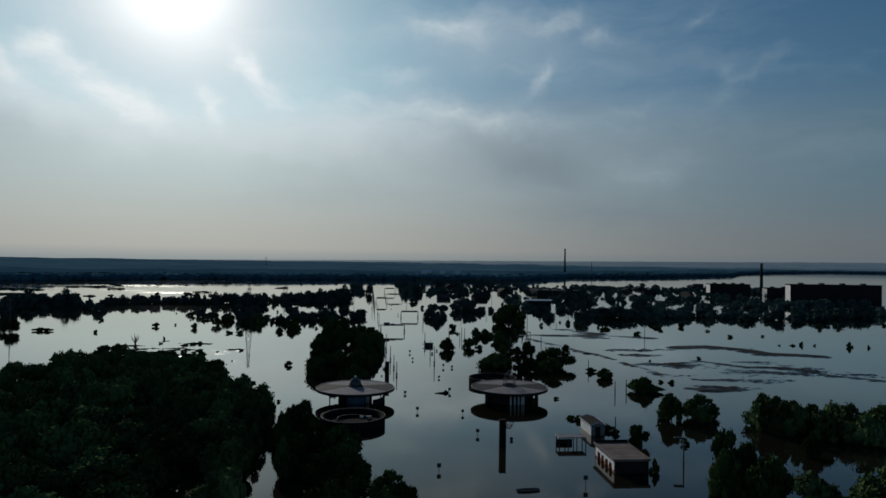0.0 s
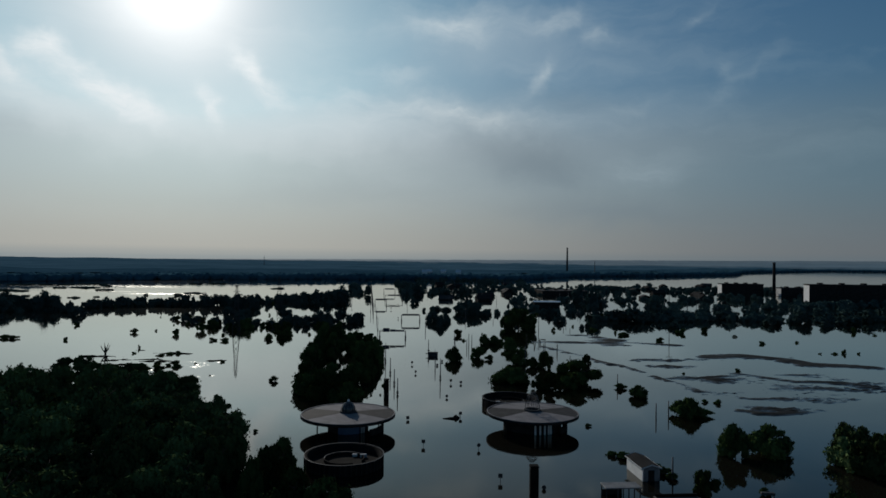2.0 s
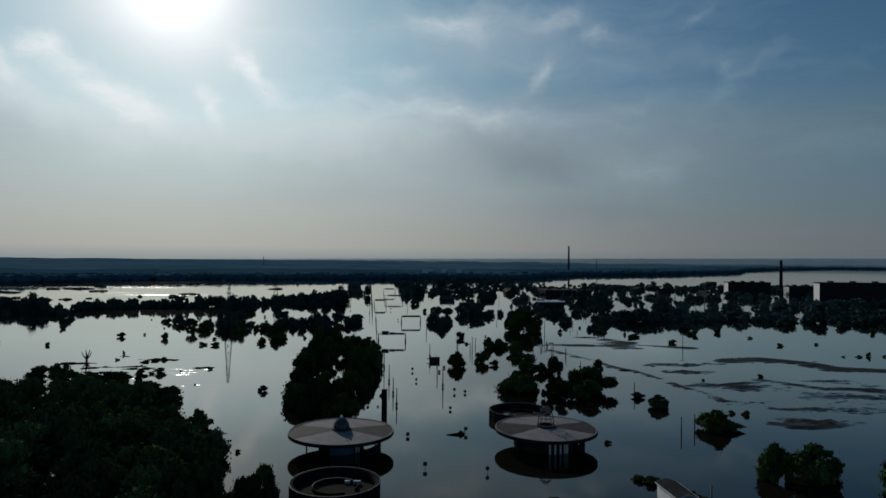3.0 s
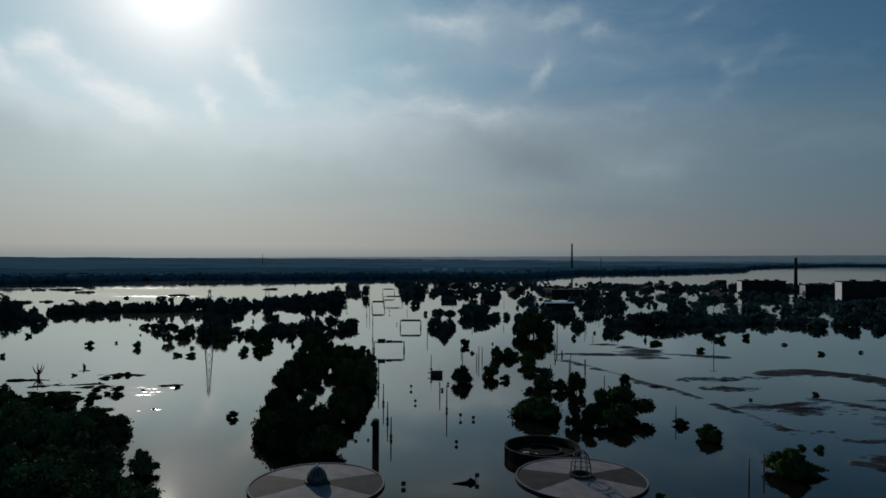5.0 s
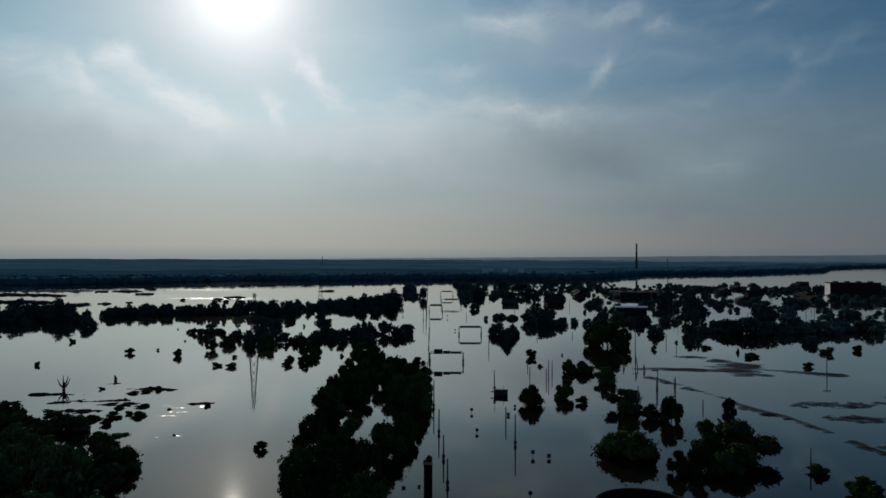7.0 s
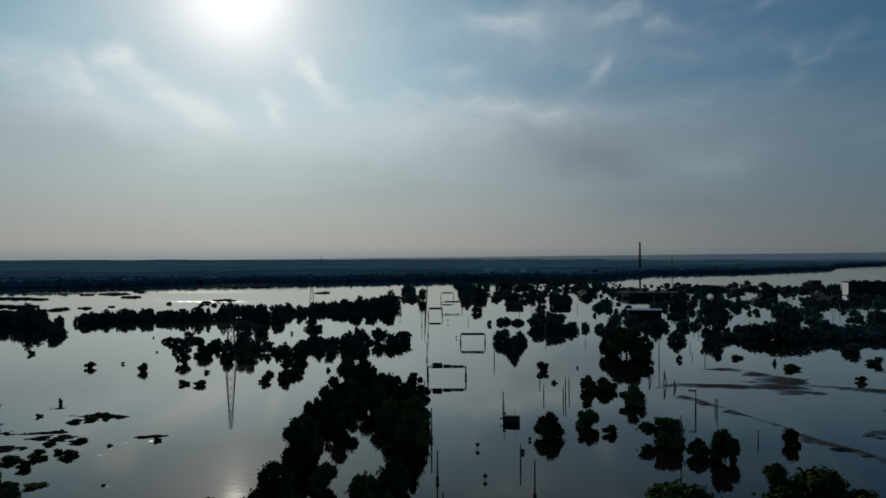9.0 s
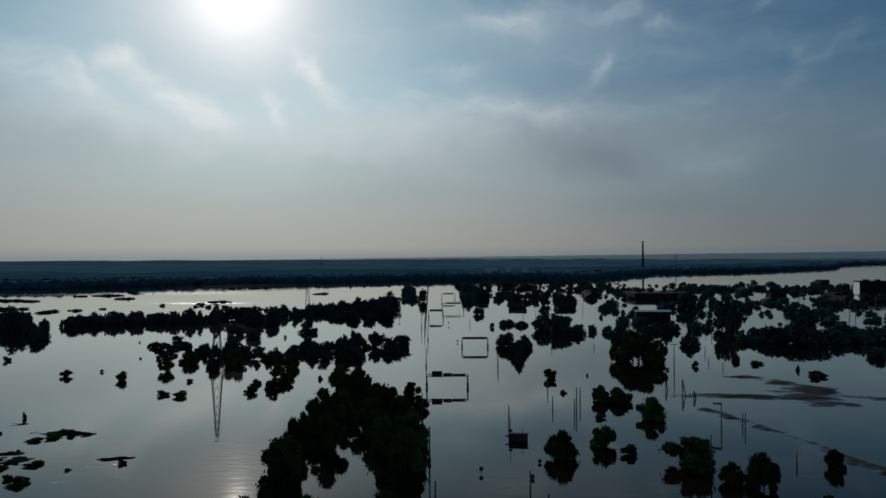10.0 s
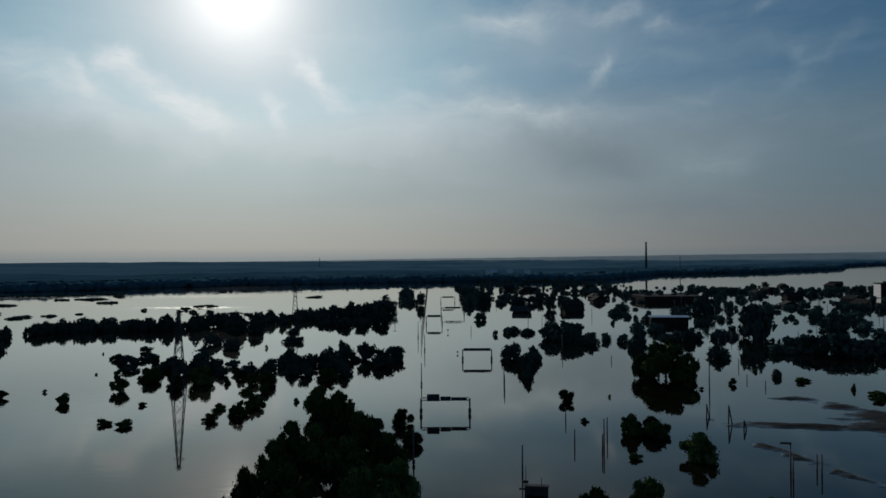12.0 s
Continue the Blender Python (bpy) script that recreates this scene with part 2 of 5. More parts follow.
    L(blur.outputs[0], mirror.inputs["Roughness"])
    bp.inputs["Strength"].default_value = 0.1
    L(most.outputs[0], bp.inputs["Strength"])
    L(noise_at(0.9, 3, 0.35, 1.0), bp.inputs["Height"])
    L(bp.outputs[0], mirror.inputs["Normal"])
    return m


WATER = water_material()
GROUND = material("silty_ground", (0.05, 0.045, 0.035), (0.12, 0.10, 0.075), 0.9, 0.05, 0.8)
MUD = material("wet_mud", (0.006, 0.0082, 0.0090), (0.030, 0.0325, 0.0325), 0.8, 0.07, 1.1, 0.25, spec=0.05)


def wet_edge(m):
    """Mud that lies barely above the water is slick with it, and dries upwards."""
    nt = m.node_tree
    N, L = nt.nodes.new, nt.links.new
    b = nt.nodes["Principled BSDF"]
    sep = N("ShaderNodeSeparateXYZ")
    L(N("ShaderNodeNewGeometry").outputs["Position"], sep.inputs[0])
    for socket, low, high in (("Roughness", 0.10, 0.8), ("Specular IOR Level", 0.55, 0.05)):
        mr = N("ShaderNodeMapRange")
        mr.inputs[1].default_value, mr.inputs[2].default_value = 0.01, 0.15
        mr.inputs[3].default_value, mr.inputs[4].default_value = low, high
        L(sep.outputs[2], mr.inputs[0])
        L(mr.outputs[0], b.inputs[socket])


wet_edge(MUD)
DRIFT = material("drift_litter", (0.006, 0.006, 0.006), (0.018, 0.017, 0.016), 0.9, 0.8, 6.0, 0.5, spec=0.0)
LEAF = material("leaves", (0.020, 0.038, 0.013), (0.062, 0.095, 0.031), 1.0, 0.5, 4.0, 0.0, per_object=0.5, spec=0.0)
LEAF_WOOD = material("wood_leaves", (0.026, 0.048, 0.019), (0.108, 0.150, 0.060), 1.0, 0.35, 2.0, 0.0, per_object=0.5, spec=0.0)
# distant haze put into the leaf colour: bluer and paler than LEAF
LEAF_FAR = material("haze_tinted_foliage", (0.028, 0.052, 0.050), (0.066, 0.105, 0.094), 1.0, 0.02, 0.2, 0.0, per_object=0.3, spec=0.0)
# canopy colours with the blue of distant haze in them, the second paler
WOODS = material("haze_tinted_canopy", (0.016, 0.050, 0.078), (0.044, 0.098, 0.140), 1.0, 0.006, 0.05, 0.0, spec=0.0)
WOODS_HAZIER = material("haze_paled_canopy", (0.032, 0.080, 0.115), (0.072, 0.140, 0.190), 1.0, 0.004, 0.03, 0.0, spec=0.0)
BARK = material("bark", (0.05, 0.042, 0.034), (0.11, 0.09, 0.07), 0.9, 2.0, 14.0, 0.6)
COLUMN = material("dark_concrete", (0.006, 0.006, 0.006), (0.016, 0.0155, 0.015), 0.9, 0.8, 9.0, 0.3)
CONCRETE = material("weathered_concrete", (0.11, 0.105, 0.10), (0.20, 0.19, 0.18), 0.85, 0.8, 9.0, 0.4)
ROOF_LIGHT = material("pale_pink_roofing", (0.144, 0.138, 0.143), (0.226, 0.217, 0.223), 0.7, 0.7, 8.0, 0.25)
ROOF_GREY = material("grey_roofing", (0.032, 0.032, 0.033), (0.060, 0.058, 0.059), 0.7, 0.7, 8.0, 0.25)
ROOF_BROWN = material("brown_roofing_felt", (0.115, 0.092, 0.084), (0.20, 0.165, 0.15), 0.9, 0.6, 7.0, 0.5)
DARK_WALL = material("dark_plaster", (0.014, 0.0135, 0.014), (0.034, 0.033, 0.032), 0.85, 0.8, 9.0, 0.3)
BLUE_WALL = material("blue_painted_panel", (0.075, 0.125, 0.205), (0.115, 0.180, 0.285), 0.6, 0.8, 9.0, 0.15)
WHITE = material("white_paint", (0.62, 0.62, 0.60), (0.80, 0.80, 0.78), 0.6, 0.9, 8.0, 0.15)
BRICK = material("red_brick", (0.22, 0.10, 0.07), (0.36, 0.18, 0.12), 0.9, 1.2, 14.0, 0.5)
STEEL = material("galvanised_steel", (0.06, 0.062, 0.065), (0.12, 0.124, 0.13), 0.6, 2.0, 12.0, 0.15, metal=0.3)
DARK_STEEL = material("dark_painted_steel", (0.03, 0.032, 0.035), (0.07, 0.072, 0.075), 0.55, 2.0, 12.0, 0.15)
SIGN_BACK = material("grey_sign_back", (0.05, 0.052, 0.055), (0.09, 0.092, 0.095), 0.5, 1.5, 9.0, 0.1)
SIGN_BLUE = material("blue_sign_face", (0.010, 0.022, 0.045), (0.016, 0.034, 0.065), 0.45, 1.5, 9.0, 0.05)
WALL_PALE = material("pale_panel_wall", (0.42, 0.42, 0.41), (0.60, 0.60, 0.58), 0.85, 0.3, 4.0, 0.2)
TIN = material("bright_tin_sheet", (0.62, 0.63, 0.64), (0.80, 0.81, 0.82), 0.42, 0.8, 6.0, 0.1, metal=0.9)
SHEET = material("metal_sheet_roof", (0.13, 0.135, 0.14), (0.24, 0.245, 0.25), 0.5, 0.8, 6.0, 0.15)


def glass_material():
    m = bpy.data.materials.new("dark_glass")
    m.use_nodes = True
    b = m.node_tree.nodes["Principled BSDF"]
    b.inputs["Base Color"].default_value = (0.02, 0.025, 0.03, 1)
    b.inputs["Roughness"].default_value = 0.06
    return m


GLASS = glass_material()
ROOF_FELT = material("dark_roofing_felt", (0.010, 0.0105, 0.011), (0.026, 0.026, 0.027), 0.95, 0.8, 9.0, 0.3, spec=0.05)
DUSTY = material("dusty_glass", (0.010, 0.011, 0.012), (0.022, 0.023, 0.024), 0.6, 1.0, 6.0, 0.0, spec=0.1)


# ---- building helpers ----
def finish(bm, name, mat, smooth=False):
    me = bpy.data.meshes.new(name)
    bm.normal_update()
    bm.to_mesh(me)
    bm.free()
    me.materials.append(mat)
    if smooth:
        me.polygons.foreach_set("use_smooth", [True] * len(me.polygons))
    return me


def part(name, bm, mat, parent=None, label="", smooth=False):
    ob = new(name, finish(bm, name, mat, smooth))
    if parent is not None:
        ob.parent = parent
    return tagged(ob, label)


def thing(name, label, category, m, group="", kind=""):
    ob = new(name)
    ob.matrix_world = m
    ob.empty_display_size = 0.2
    return tagged(ob, label, category, group, kind)


def box(bm, x0, x1, y0, y1, z0, z1, bevel=0.0):
    c = Matrix.Translation(((x0 + x1) / 2, (y0 + y1) / 2, (z0 + z1) / 2)) @ Matrix.Diagonal((x1 - x0, y1 - y0, z1 - z0, 1))
    r = bmesh.ops.create_cube(bm, size=1.0, matrix=c)
    if bevel:
        edges = list({e for v in r["verts"] for e in v.link_edges})
        bmesh.ops.bevel(bm, geom=edges, offset=bevel, segments=1, affect="EDGES")
    return bm


def rod(bm, a, b, r0, r1=None, seg=8):
    a, b = Vector(a), Vector(b)
    m = Matrix.Translation((a + b) / 2) @ (b - a).to_track_quat("Z", "Y").to_matrix().to_4x4()
    bmesh.ops.create_cone(bm, cap_ends=True, segments=seg, radius1=r0, radius2=r0 if r1 is None else r1, depth=(b - a).length, matrix=m)
    return bm


def lathe(bm, profile, seg=64, arc=(0.0, 360.0), close=True):
    """Turns a profile of (radius, z) about the z axis."""
    full = arc[1] - arc[0] >= 360
    count = seg if full else seg + 1
    rings = []
    for i in range(count):
        a = radians(arc[0] + (arc[1] - arc[0]) * i / seg)
        rings.append([bm.verts.new((r * math.cos(a), r * math.sin(a), z)) for r, z in profile])
    k = len(profile)
    for i in range(seg):
        p, q = rings[i], rings[(i + 1) % count]
        for j in range(k if close else k - 1):
            try:
                bm.faces.new((p[j], q[j], q[(j + 1) % k], p[(j + 1) % k]))
            except ValueError:
                pass
    if not full and close:
        bm.faces.new(rings[0])
        bm.faces.new(rings[-1][::-1])
    bmesh.ops.recalc_face_normals(bm, faces=bm.faces)
    return bm


# ---- ground, water, distance ----
BED = -2.6


SHORE = ((-5000, 480), (-1200, 540), (-370, 660), (-290, 700), (-150, 790), (-60, 830), (150, 870), (260, 1080), (450, 1180), (720, 1420), (900, 1750), (1500, 2300), (5000, 2500))


def shore(x):
    """How far off the flooded plain ends, by the side."""
    y = float(np.interp(x, [p[0] for p in SHORE], [p[1] for p in SHORE]))
    return y + 25 * noise.noise((x * 0.006, 3.1, 0)) + 10 * noise.noise((x * 0.03, 7.1, 0))


def build_ground():
    xs = sorted({*np.linspace(-4800, 4800, 97).tolist(), *np.linspace(-600, 900, 101).tolist()})
    ys = sorted({*np.linspace(-4800, 4800, 97).tolist(), *np.linspace(500, 2500, 161).tolist()})
    verts = []
    for y in ys:
        for x in xs:
            d = y - shore(x)
            z = BED + (3.4 * min(1, max(0, (d + 30) / 60)))
            far = min(1, max(0, (math.hypot(x, y) - 2200) / 2400))
            z += far * 3
            verts.append((x, y, z))
    n = len(xs)
    faces = [(j * n + i, j * n + i + 1, (j + 1) * n + i + 1, (j + 1) * n + i) for j in range(len(ys) - 1) for i in range(n - 1)]
    me = bpy.data.meshes.new("ground")
    me.from_pydata(verts, [], faces)
    me.materials.append(GROUND)
    tagged(new("ground", me), "silty flooded plain rising to wooded land far off", "ground", kind="structure")
    bm = bmesh.new()
    bmesh.ops.create_grid(bm, x_segments=24, y_segments=24, size=3000)
    water = part("water", bm, WATER)
    water.location = (0, 600, 0)
    tagged(water, "calm grey flood water mirroring the hazy sky", "water", kind="structure")


build_ground()


# ---- trees ----
def leaf_mesh(name, seed, lobes, per_lobe, size, low=-0.08, spread=0.62, mat=LEAF, fine=0.15, coarse=0.35):
    """A crown of unit half-width and unit height: leaf blades gathered in uneven lobes."""
    rng = np.random.default_rng(seed)
    pts, nor = [], []
    for i in range(lobes):
        a = rng.uniform(0, 2 * np.pi)
        r = spread * np.sqrt(rng.uniform(0.02, 1.0)) * (1.0 if i else 0.2)
        top = 1.0 - 0.55 * (r / spread) ** 2 * rng.uniform(0.5, 1.2)
        rad = rng.uniform(fine, coarse) if i else 0.42
        blades = int(per_lobe * (rad / 0.3) ** 2)
        hgt = rad * rng.uniform(0.55, 0.85)
        cz = max(low + hgt * 0.8, rng.uniform(0.02, 1.0) * (top - hgt))
        if i % 3 == 0:
            cz = top - hgt
        if i == 0:
            cz = 0.36
        c = np.array([r * np.cos(a), r * np.sin(a), cz])
        v = rng.normal(size=(blades, 3))
        v /= np.linalg.norm(v, axis=1)[:, None]
        rr = rng.uniform(0.35, 1.0, blades) ** 0.5 * (1 + 0.22 * np.sin(5 * v[:, 0] + 3 * i) * np.sin(4 * v[:, 1] + i))
        stray = rng.uniform(size=blades) < 0.14
        rr[stray] *= rng.uniform(1.0, 1.45, stray.sum())
        pts.append(c + v * rr[:, None] * np.array([rad, rad, hgt]))
        nor.append(v)
    pts, nor = np.concatenate(pts), np.concatenate(nor)
    above = pts[:, 2] > low
    pts, nor = pts[above], nor[above]
    n = len(pts)
    # blades lie roughly along the lobe's surface
    nor = nor + 0.45 * rng.normal(size=(n, 3))
    u = np.cross(nor, rng.normal(size=(n, 3)))
    u /= np.linalg.norm(u, axis=1)[:, None]
    w = np.cross(nor, u)
    w /= np.linalg.norm(w, axis=1)[:, None]
    s = size * rng.uniform(0.6, 1.3, (n, 1))
    blade = np.stack([pts - u * s * 0.95 - w * s * 0.45, pts + u * s * 0.95 - w * s * 0.45, pts + w * s * 0.9], axis=1).reshape(-1, 3)
    me = bpy.data.meshes.new(name)
    me.from_pydata(blade.tolist(), [], np.arange(3 * n).reshape(-1, 3).tolist())
    me.materials.append(mat)
    return me


def trunk_mesh(name, seed, low, top, r=0.06, limbs=6):
    rng = random.Random(seed)
    bm = bmesh.new()
    p = Vector((0, 0, low))
    steps = 5
    for i in range(steps):
        q = Vector((rng.uniform(-0.05, 0.05), rng.uniform(-0.05, 0.05), low + (top - low) * (i + 1) / steps))
        rod(bm, p, q, r * (1 - 0.14 * i), r * (1 - 0.14 * (i + 1)), 7)
        p = q
    for i in range(limbs):
        a = i * 2.4 + rng.uniform(-0.4, 0.4)
        z0 = top * rng.uniform(0.2, 0.85)
        ln = rng.uniform(0.3, 0.6)
        mid = (math.cos(a) * ln * 0.55, math.sin(a) * ln * 0.55, z0 + 0.12 * top)
        rod(bm, (0, 0, z0), mid, r * 0.45, r * 0.3, 5)
        rod(bm, mid, (math.cos(a) * ln, math.sin(a) * ln, z0 + 0.38 * top), r * 0.3, r * 0.1, 5)
    return finish(bm, name, BARK, True)


TREE_STYLES = {
    # style: crown meshes, trunk reach below the water line
    "near": [(leaf_mesh("crown", 11 + i, 17, 380, 0.064, spread=0.74, coarse=0.38), trunk_mesh("trunk", 11 + i, -1.0, 0.75)) for i in range(5)],
    "wood": [(leaf_mesh("crown", 31 + i, 14, 290, 0.072, low=0.02, spread=0.66, coarse=0.42, mat=LEAF_WOOD), trunk_mesh("trunk", 31 + i, -1.0, 0.7)) for i in range(5)],
    "mid": [(leaf_mesh("crown", 51 + i, 16, 245, 0.070, spread=0.73, coarse=0.37), trunk_mesh("trunk", 51 + i, -1.0, 0.75)) for i in range(6)],
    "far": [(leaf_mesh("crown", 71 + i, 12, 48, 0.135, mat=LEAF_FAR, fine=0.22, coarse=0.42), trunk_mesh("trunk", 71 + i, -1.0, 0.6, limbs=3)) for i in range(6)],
    "bush": [(leaf_mesh("crown", 91 + i, 7, 110, 0.125, low=-0.2, fine=0.24, coarse=0.42), trunk_mesh("trunk", 91 + i, -3.2, 0.4, r=0.03)) for i in range(4)],
}
tree_rng = random.Random(5)


def tree(x, y, w, h, style="mid", label="", group="flooded trees", name="tree", draw=None):
    """One tree or bush in the flood: w the crown's width and h its height over the water."""
    (crown_me, trunk_me), turn = draw or (tree_rng.choice(TREE_STYLES[style]), tree_rng.uniform(0, 6.28))
    m = Matrix.LocRotScale((x, y, 0), Euler((0, 0, turn)), (w / 2, w / 2, h))
    ob = thing(name, label or "dark green leafy tree standing deep in flood water", {"tree": "tree", "bush": "bush"}.get(name, "driftwood"), m, group)
    for nm, me in (("trunk", trunk_me), ("crown", crown_me)):
        c = new(nm, me)
        c.parent = ob
    return ob


FAR_TREES = []      # those past the reach at which one tree can be told from the next


def trees(rows, style, **kw):
    for x, y, w, h in rows:
        if y > 266:
            FAR_TREES.append((x, y, w, h))
        else:
            tree(x, y, w, h, style, **kw)


def bushes(rows):
    for x, y, w, h in rows:
        tree(x, y, w, h, "bush", "dark top of a drowned shrub at the water line", "drowned shrubs", "bush")


# row of trees left of the road, behind the first round pavilion
trees([(-19.5, 146, 6.5, 4.0), (-15.2, 141, 7, 4.2), (-11, 139, 6.5, 3.8), (-12.5, 147, 7, 4.6), (-17, 152, 5, 3.6), (-20.5, 160, 6, 4.2), (-16.4, 164, 4.2, 3.0), (-10.3, 156, 6, 4.6), (-8.6, 163, 5, 4.2)], "near")
trees([(-8.3, 171, 5, 4.4), (-20.5, 170, 6, 4.2), (-22.5, 180, 6, 4.6), (-8, 181.5, 5.4, 5.0), (-11.6, 189, 5.6, 5.0), (-19, 189, 6.5, 5.0), (-8.6, 191, 6, 5.0), (-23.6, 199, 5.2, 4.6), (-24.2, 208.5, 5.6, 4.5), (-24.6, 191.4, 3.8, 4.0)], "near")
trees([(-15.5, 199, 7, 5.2), (-10.5, 203, 6, 4.6), (-20, 206, 6, 4.8), (-14, 211, 6, 4.8), (-21.5, 217, 6.5, 5.6), (-11.1, 225.6, 4.2, 2.4), (-8.6, 214, 3.4, 2.2), (-25, 230, 5.5, 5.6), (-16.5, 220, 5, 3.6), (-21, 226, 6, 5.2)], "near")
# trees right of the road
trees([(11.9, 186.5, 4.8, 3.6), (18.3, 192, 4.2, 2.9), (23.3, 220, 3.6, 3.0), (26.8, 220, 4.2, 2.6), (27.4, 183.6, 7.4, 3.8), (30.2, 177.5, 3.4, 2.4)], "near")
trees([(32.9, 175.5, 4.3, 4.2), (34.9, 165.4, 4.7, 3.0), (22.1, 157.8, 9.2, 3.6), (44.9, 182.9, 2.6, 2.4), (25.8, 150, 3, 2.8), (29, 151, 4.5, 3.2)], "near")
trees([(36.2, 156.6, 12.0, 4.7), (32.2, 151.5, 4.2, 2.6), (43.8, 143.1, 4.3, 2.2), (47.1, 128.7, 6.4, 2.8), (43.3, 105.3, 4.6, 4.4), (48.4, 106.0, 7.0, 4.0)], "near")
trees([(32.9, 91.4, 3.4, 2.7), (23.6, 220.9, 3.5, 2.7), (27.3, 219.2, 4.9, 2.5), (29.2, 208.2, 5.9, 3.4), (46.5, 127.5, 4, 3.2)], "near")
# trees beside the highway further on
trees([(-20.7, 291.9, 7.8, 4.6), (-27, 291.6, 6.5, 5.2), (-31.9, 291.3, 6, 4.2), (-34.3, 282.4, 6, 4.6), (-39.6, 282.1, 5.5, 3.4), (-42.3, 282, 3, 2.7)], "mid")
trees([(-40.6, 437.7, 15, 8.2), (-47.2, 429.5, 12, 7.4), (-53.5, 421.7, 11.5, 6.6), (-59.6, 414.2, 11, 6), (-61.3, 394.7, 7, 4.4), (-71.9, 400.2, 6, 2.4)], "mid")
trees([(-27, 484.5, 6.6, 8.6), (-37.7, 518.3, 5, 4.8), (-1.7, 547.6, 12, 9.5), (7.9, 509.1, 11, 8), (4.4, 398.6, 7, 3.4), (8.5, 345, 2.4, 2.0)], "mid")
trees([(11.4, 293.6, 7.8, 4.2), (12.2, 266.2, 3.6, 3.2), (16.2, 289.3, 5.5, 3.8), (26.2, 498.8, 10, 7), (41.4, 511.3, 7, 6.2), (19.4, 349.6, 6.5, 1.9)], "mid")
trees([(30.9, 331.7, 14, 8.0), (26, 335, 8, 6), (35.6, 319.9, 7, 3), (13.4, 277.1, 6, 4.2), (17.3, 242.6, 3.8, 2.2), (48.2, 313.3, 8.7, 5.6)], "mid")
trees([(41.6, 264.5, 14.5, 8.2), (37.6, 266, 7, 5.4), (45.6, 263, 7, 5.6), (66.4, 325.4, 5, 4), (107.5, 428, 12, 10.4), (63.8, 295.2, 7, 3.6)], "mid")
trees([(89.9, 334.9, 12.8, 11.6), (65.8, 266.8, 2.9, 1.8), (96.2, 302.8, 15, 6), (91, 305, 9, 5), (100.9, 297.1, 13, 5), (130.1, 360.9, 11, 7)], "mid")
trees([(36.1, 501, 8, 4.8), (40.6, 452.8, 7, 8), (57.7, 476.5, 9, 4.5), (15.6, 354.4, 6, 2.1), (104.3, 272.7, 6, 2.8), (115, 309, 14, 5)], "mid")
trees([(131.6, 310.8, 13, 5), (145.2, 312.3, 12.6, 5.2), (157.6, 313.7, 12.7, 5), (152.5, 288.2, 9.6, 3.6), (170, 295.8, 10, 5.4), (169.7, 278.7, 8.3, 2.6)], "mid")
trees([(187.6, 291.6, 13, 4.3), (208.6, 305.9, 14.8, 5.7), (230.5, 321.7, 11, 6.4), (197, 305, 12, 5), (220, 312, 12, 6), (245, 330, 14, 6)], "mid")
# belts of trees across the flooded meadows
trees([(-186, 322, 12, 7.5), (-180, 310, 10, 6), (-168, 337, 15, 8.6), (-178, 324, 12, 6.6), (-190, 343, 15, 8.0), (-150, 322, 8, 3.6), (-181, 338, 14, 6.4)], "mid")
trees([(-165.1, 285, 10.1, 8.5), (-160.5, 333, 11, 7), (-173, 338, 9.5, 6.5), (-165.1, 311.6, 4.4, 3.3), (-138.6, 307.8, 7.7, 4.4), (-158.2, 285.8, 6.1, 2.5)], "mid")
trees([(-152.4, 348, 6.7, 4.4), (-148.7, 356.5, 9.2, 4.8), (-142, 359.1, 10.5, 5.2), (-135.1, 361.7, 10.6, 5.3), (-127, 362.2, 10.6, 5.3), (-118.9, 360.4, 9.3, 5.2)], "mid")
trees([(-111.8, 363, 9.4, 5.9), (-107.4, 361, 4.7, 5.2), (-92.7, 306.4, 4.5, 1.8), (-103.9, 366.9, 7.2, 6.6), (-100.3, 373, 9.8, 6.7), (-94.2, 373.4, 8.6, 6.1)], "mid")
trees([(-84.6, 360.2, 10.4, 7.2), (-84, 380.2, 11.3, 5.6), (-83.7, 393.5, 6.6, 5.3), (-75.9, 387.1, 6.4, 4.5), (-74.4, 401.3, 8.1, 4.7), (-62.8, 353, 5.6, 1.7)], "mid")
trees([(-56.7, 326.5, 5.9, 2.2), (-93.1, 291.2, 4.1, 1.6), (-86.5, 285.1, 5.6, 2.4), (-69.7, 262.4, 5.5, 3.1), (-74.8, 279.3, 3.8, 1.4), (-70.1, 250.1, 3.8, 3)], "mid")
trees([(-66.1, 268.6, 5, 3.9), (-63.6, 273, 8.8, 5.5), (-60, 275.4, 4.5, 3), (-58, 280.1, 4.6, 1.9), (-50.4, 269.3, 5, 2.9), (-46.1, 269.6, 5, 3.9)], "mid")
trees([(-45.7, 280.8, 4.6, 3.9), (-42.6, 280.9, 4.6, 3.5), (-39.1, 230.2, 3.7, 2.4), (-38.8, 237.4, 4.5, 2.5), (-42.5, 226.7, 2.8, 1.5), (-54, 326.9, 5.1, 1.9)], "mid")
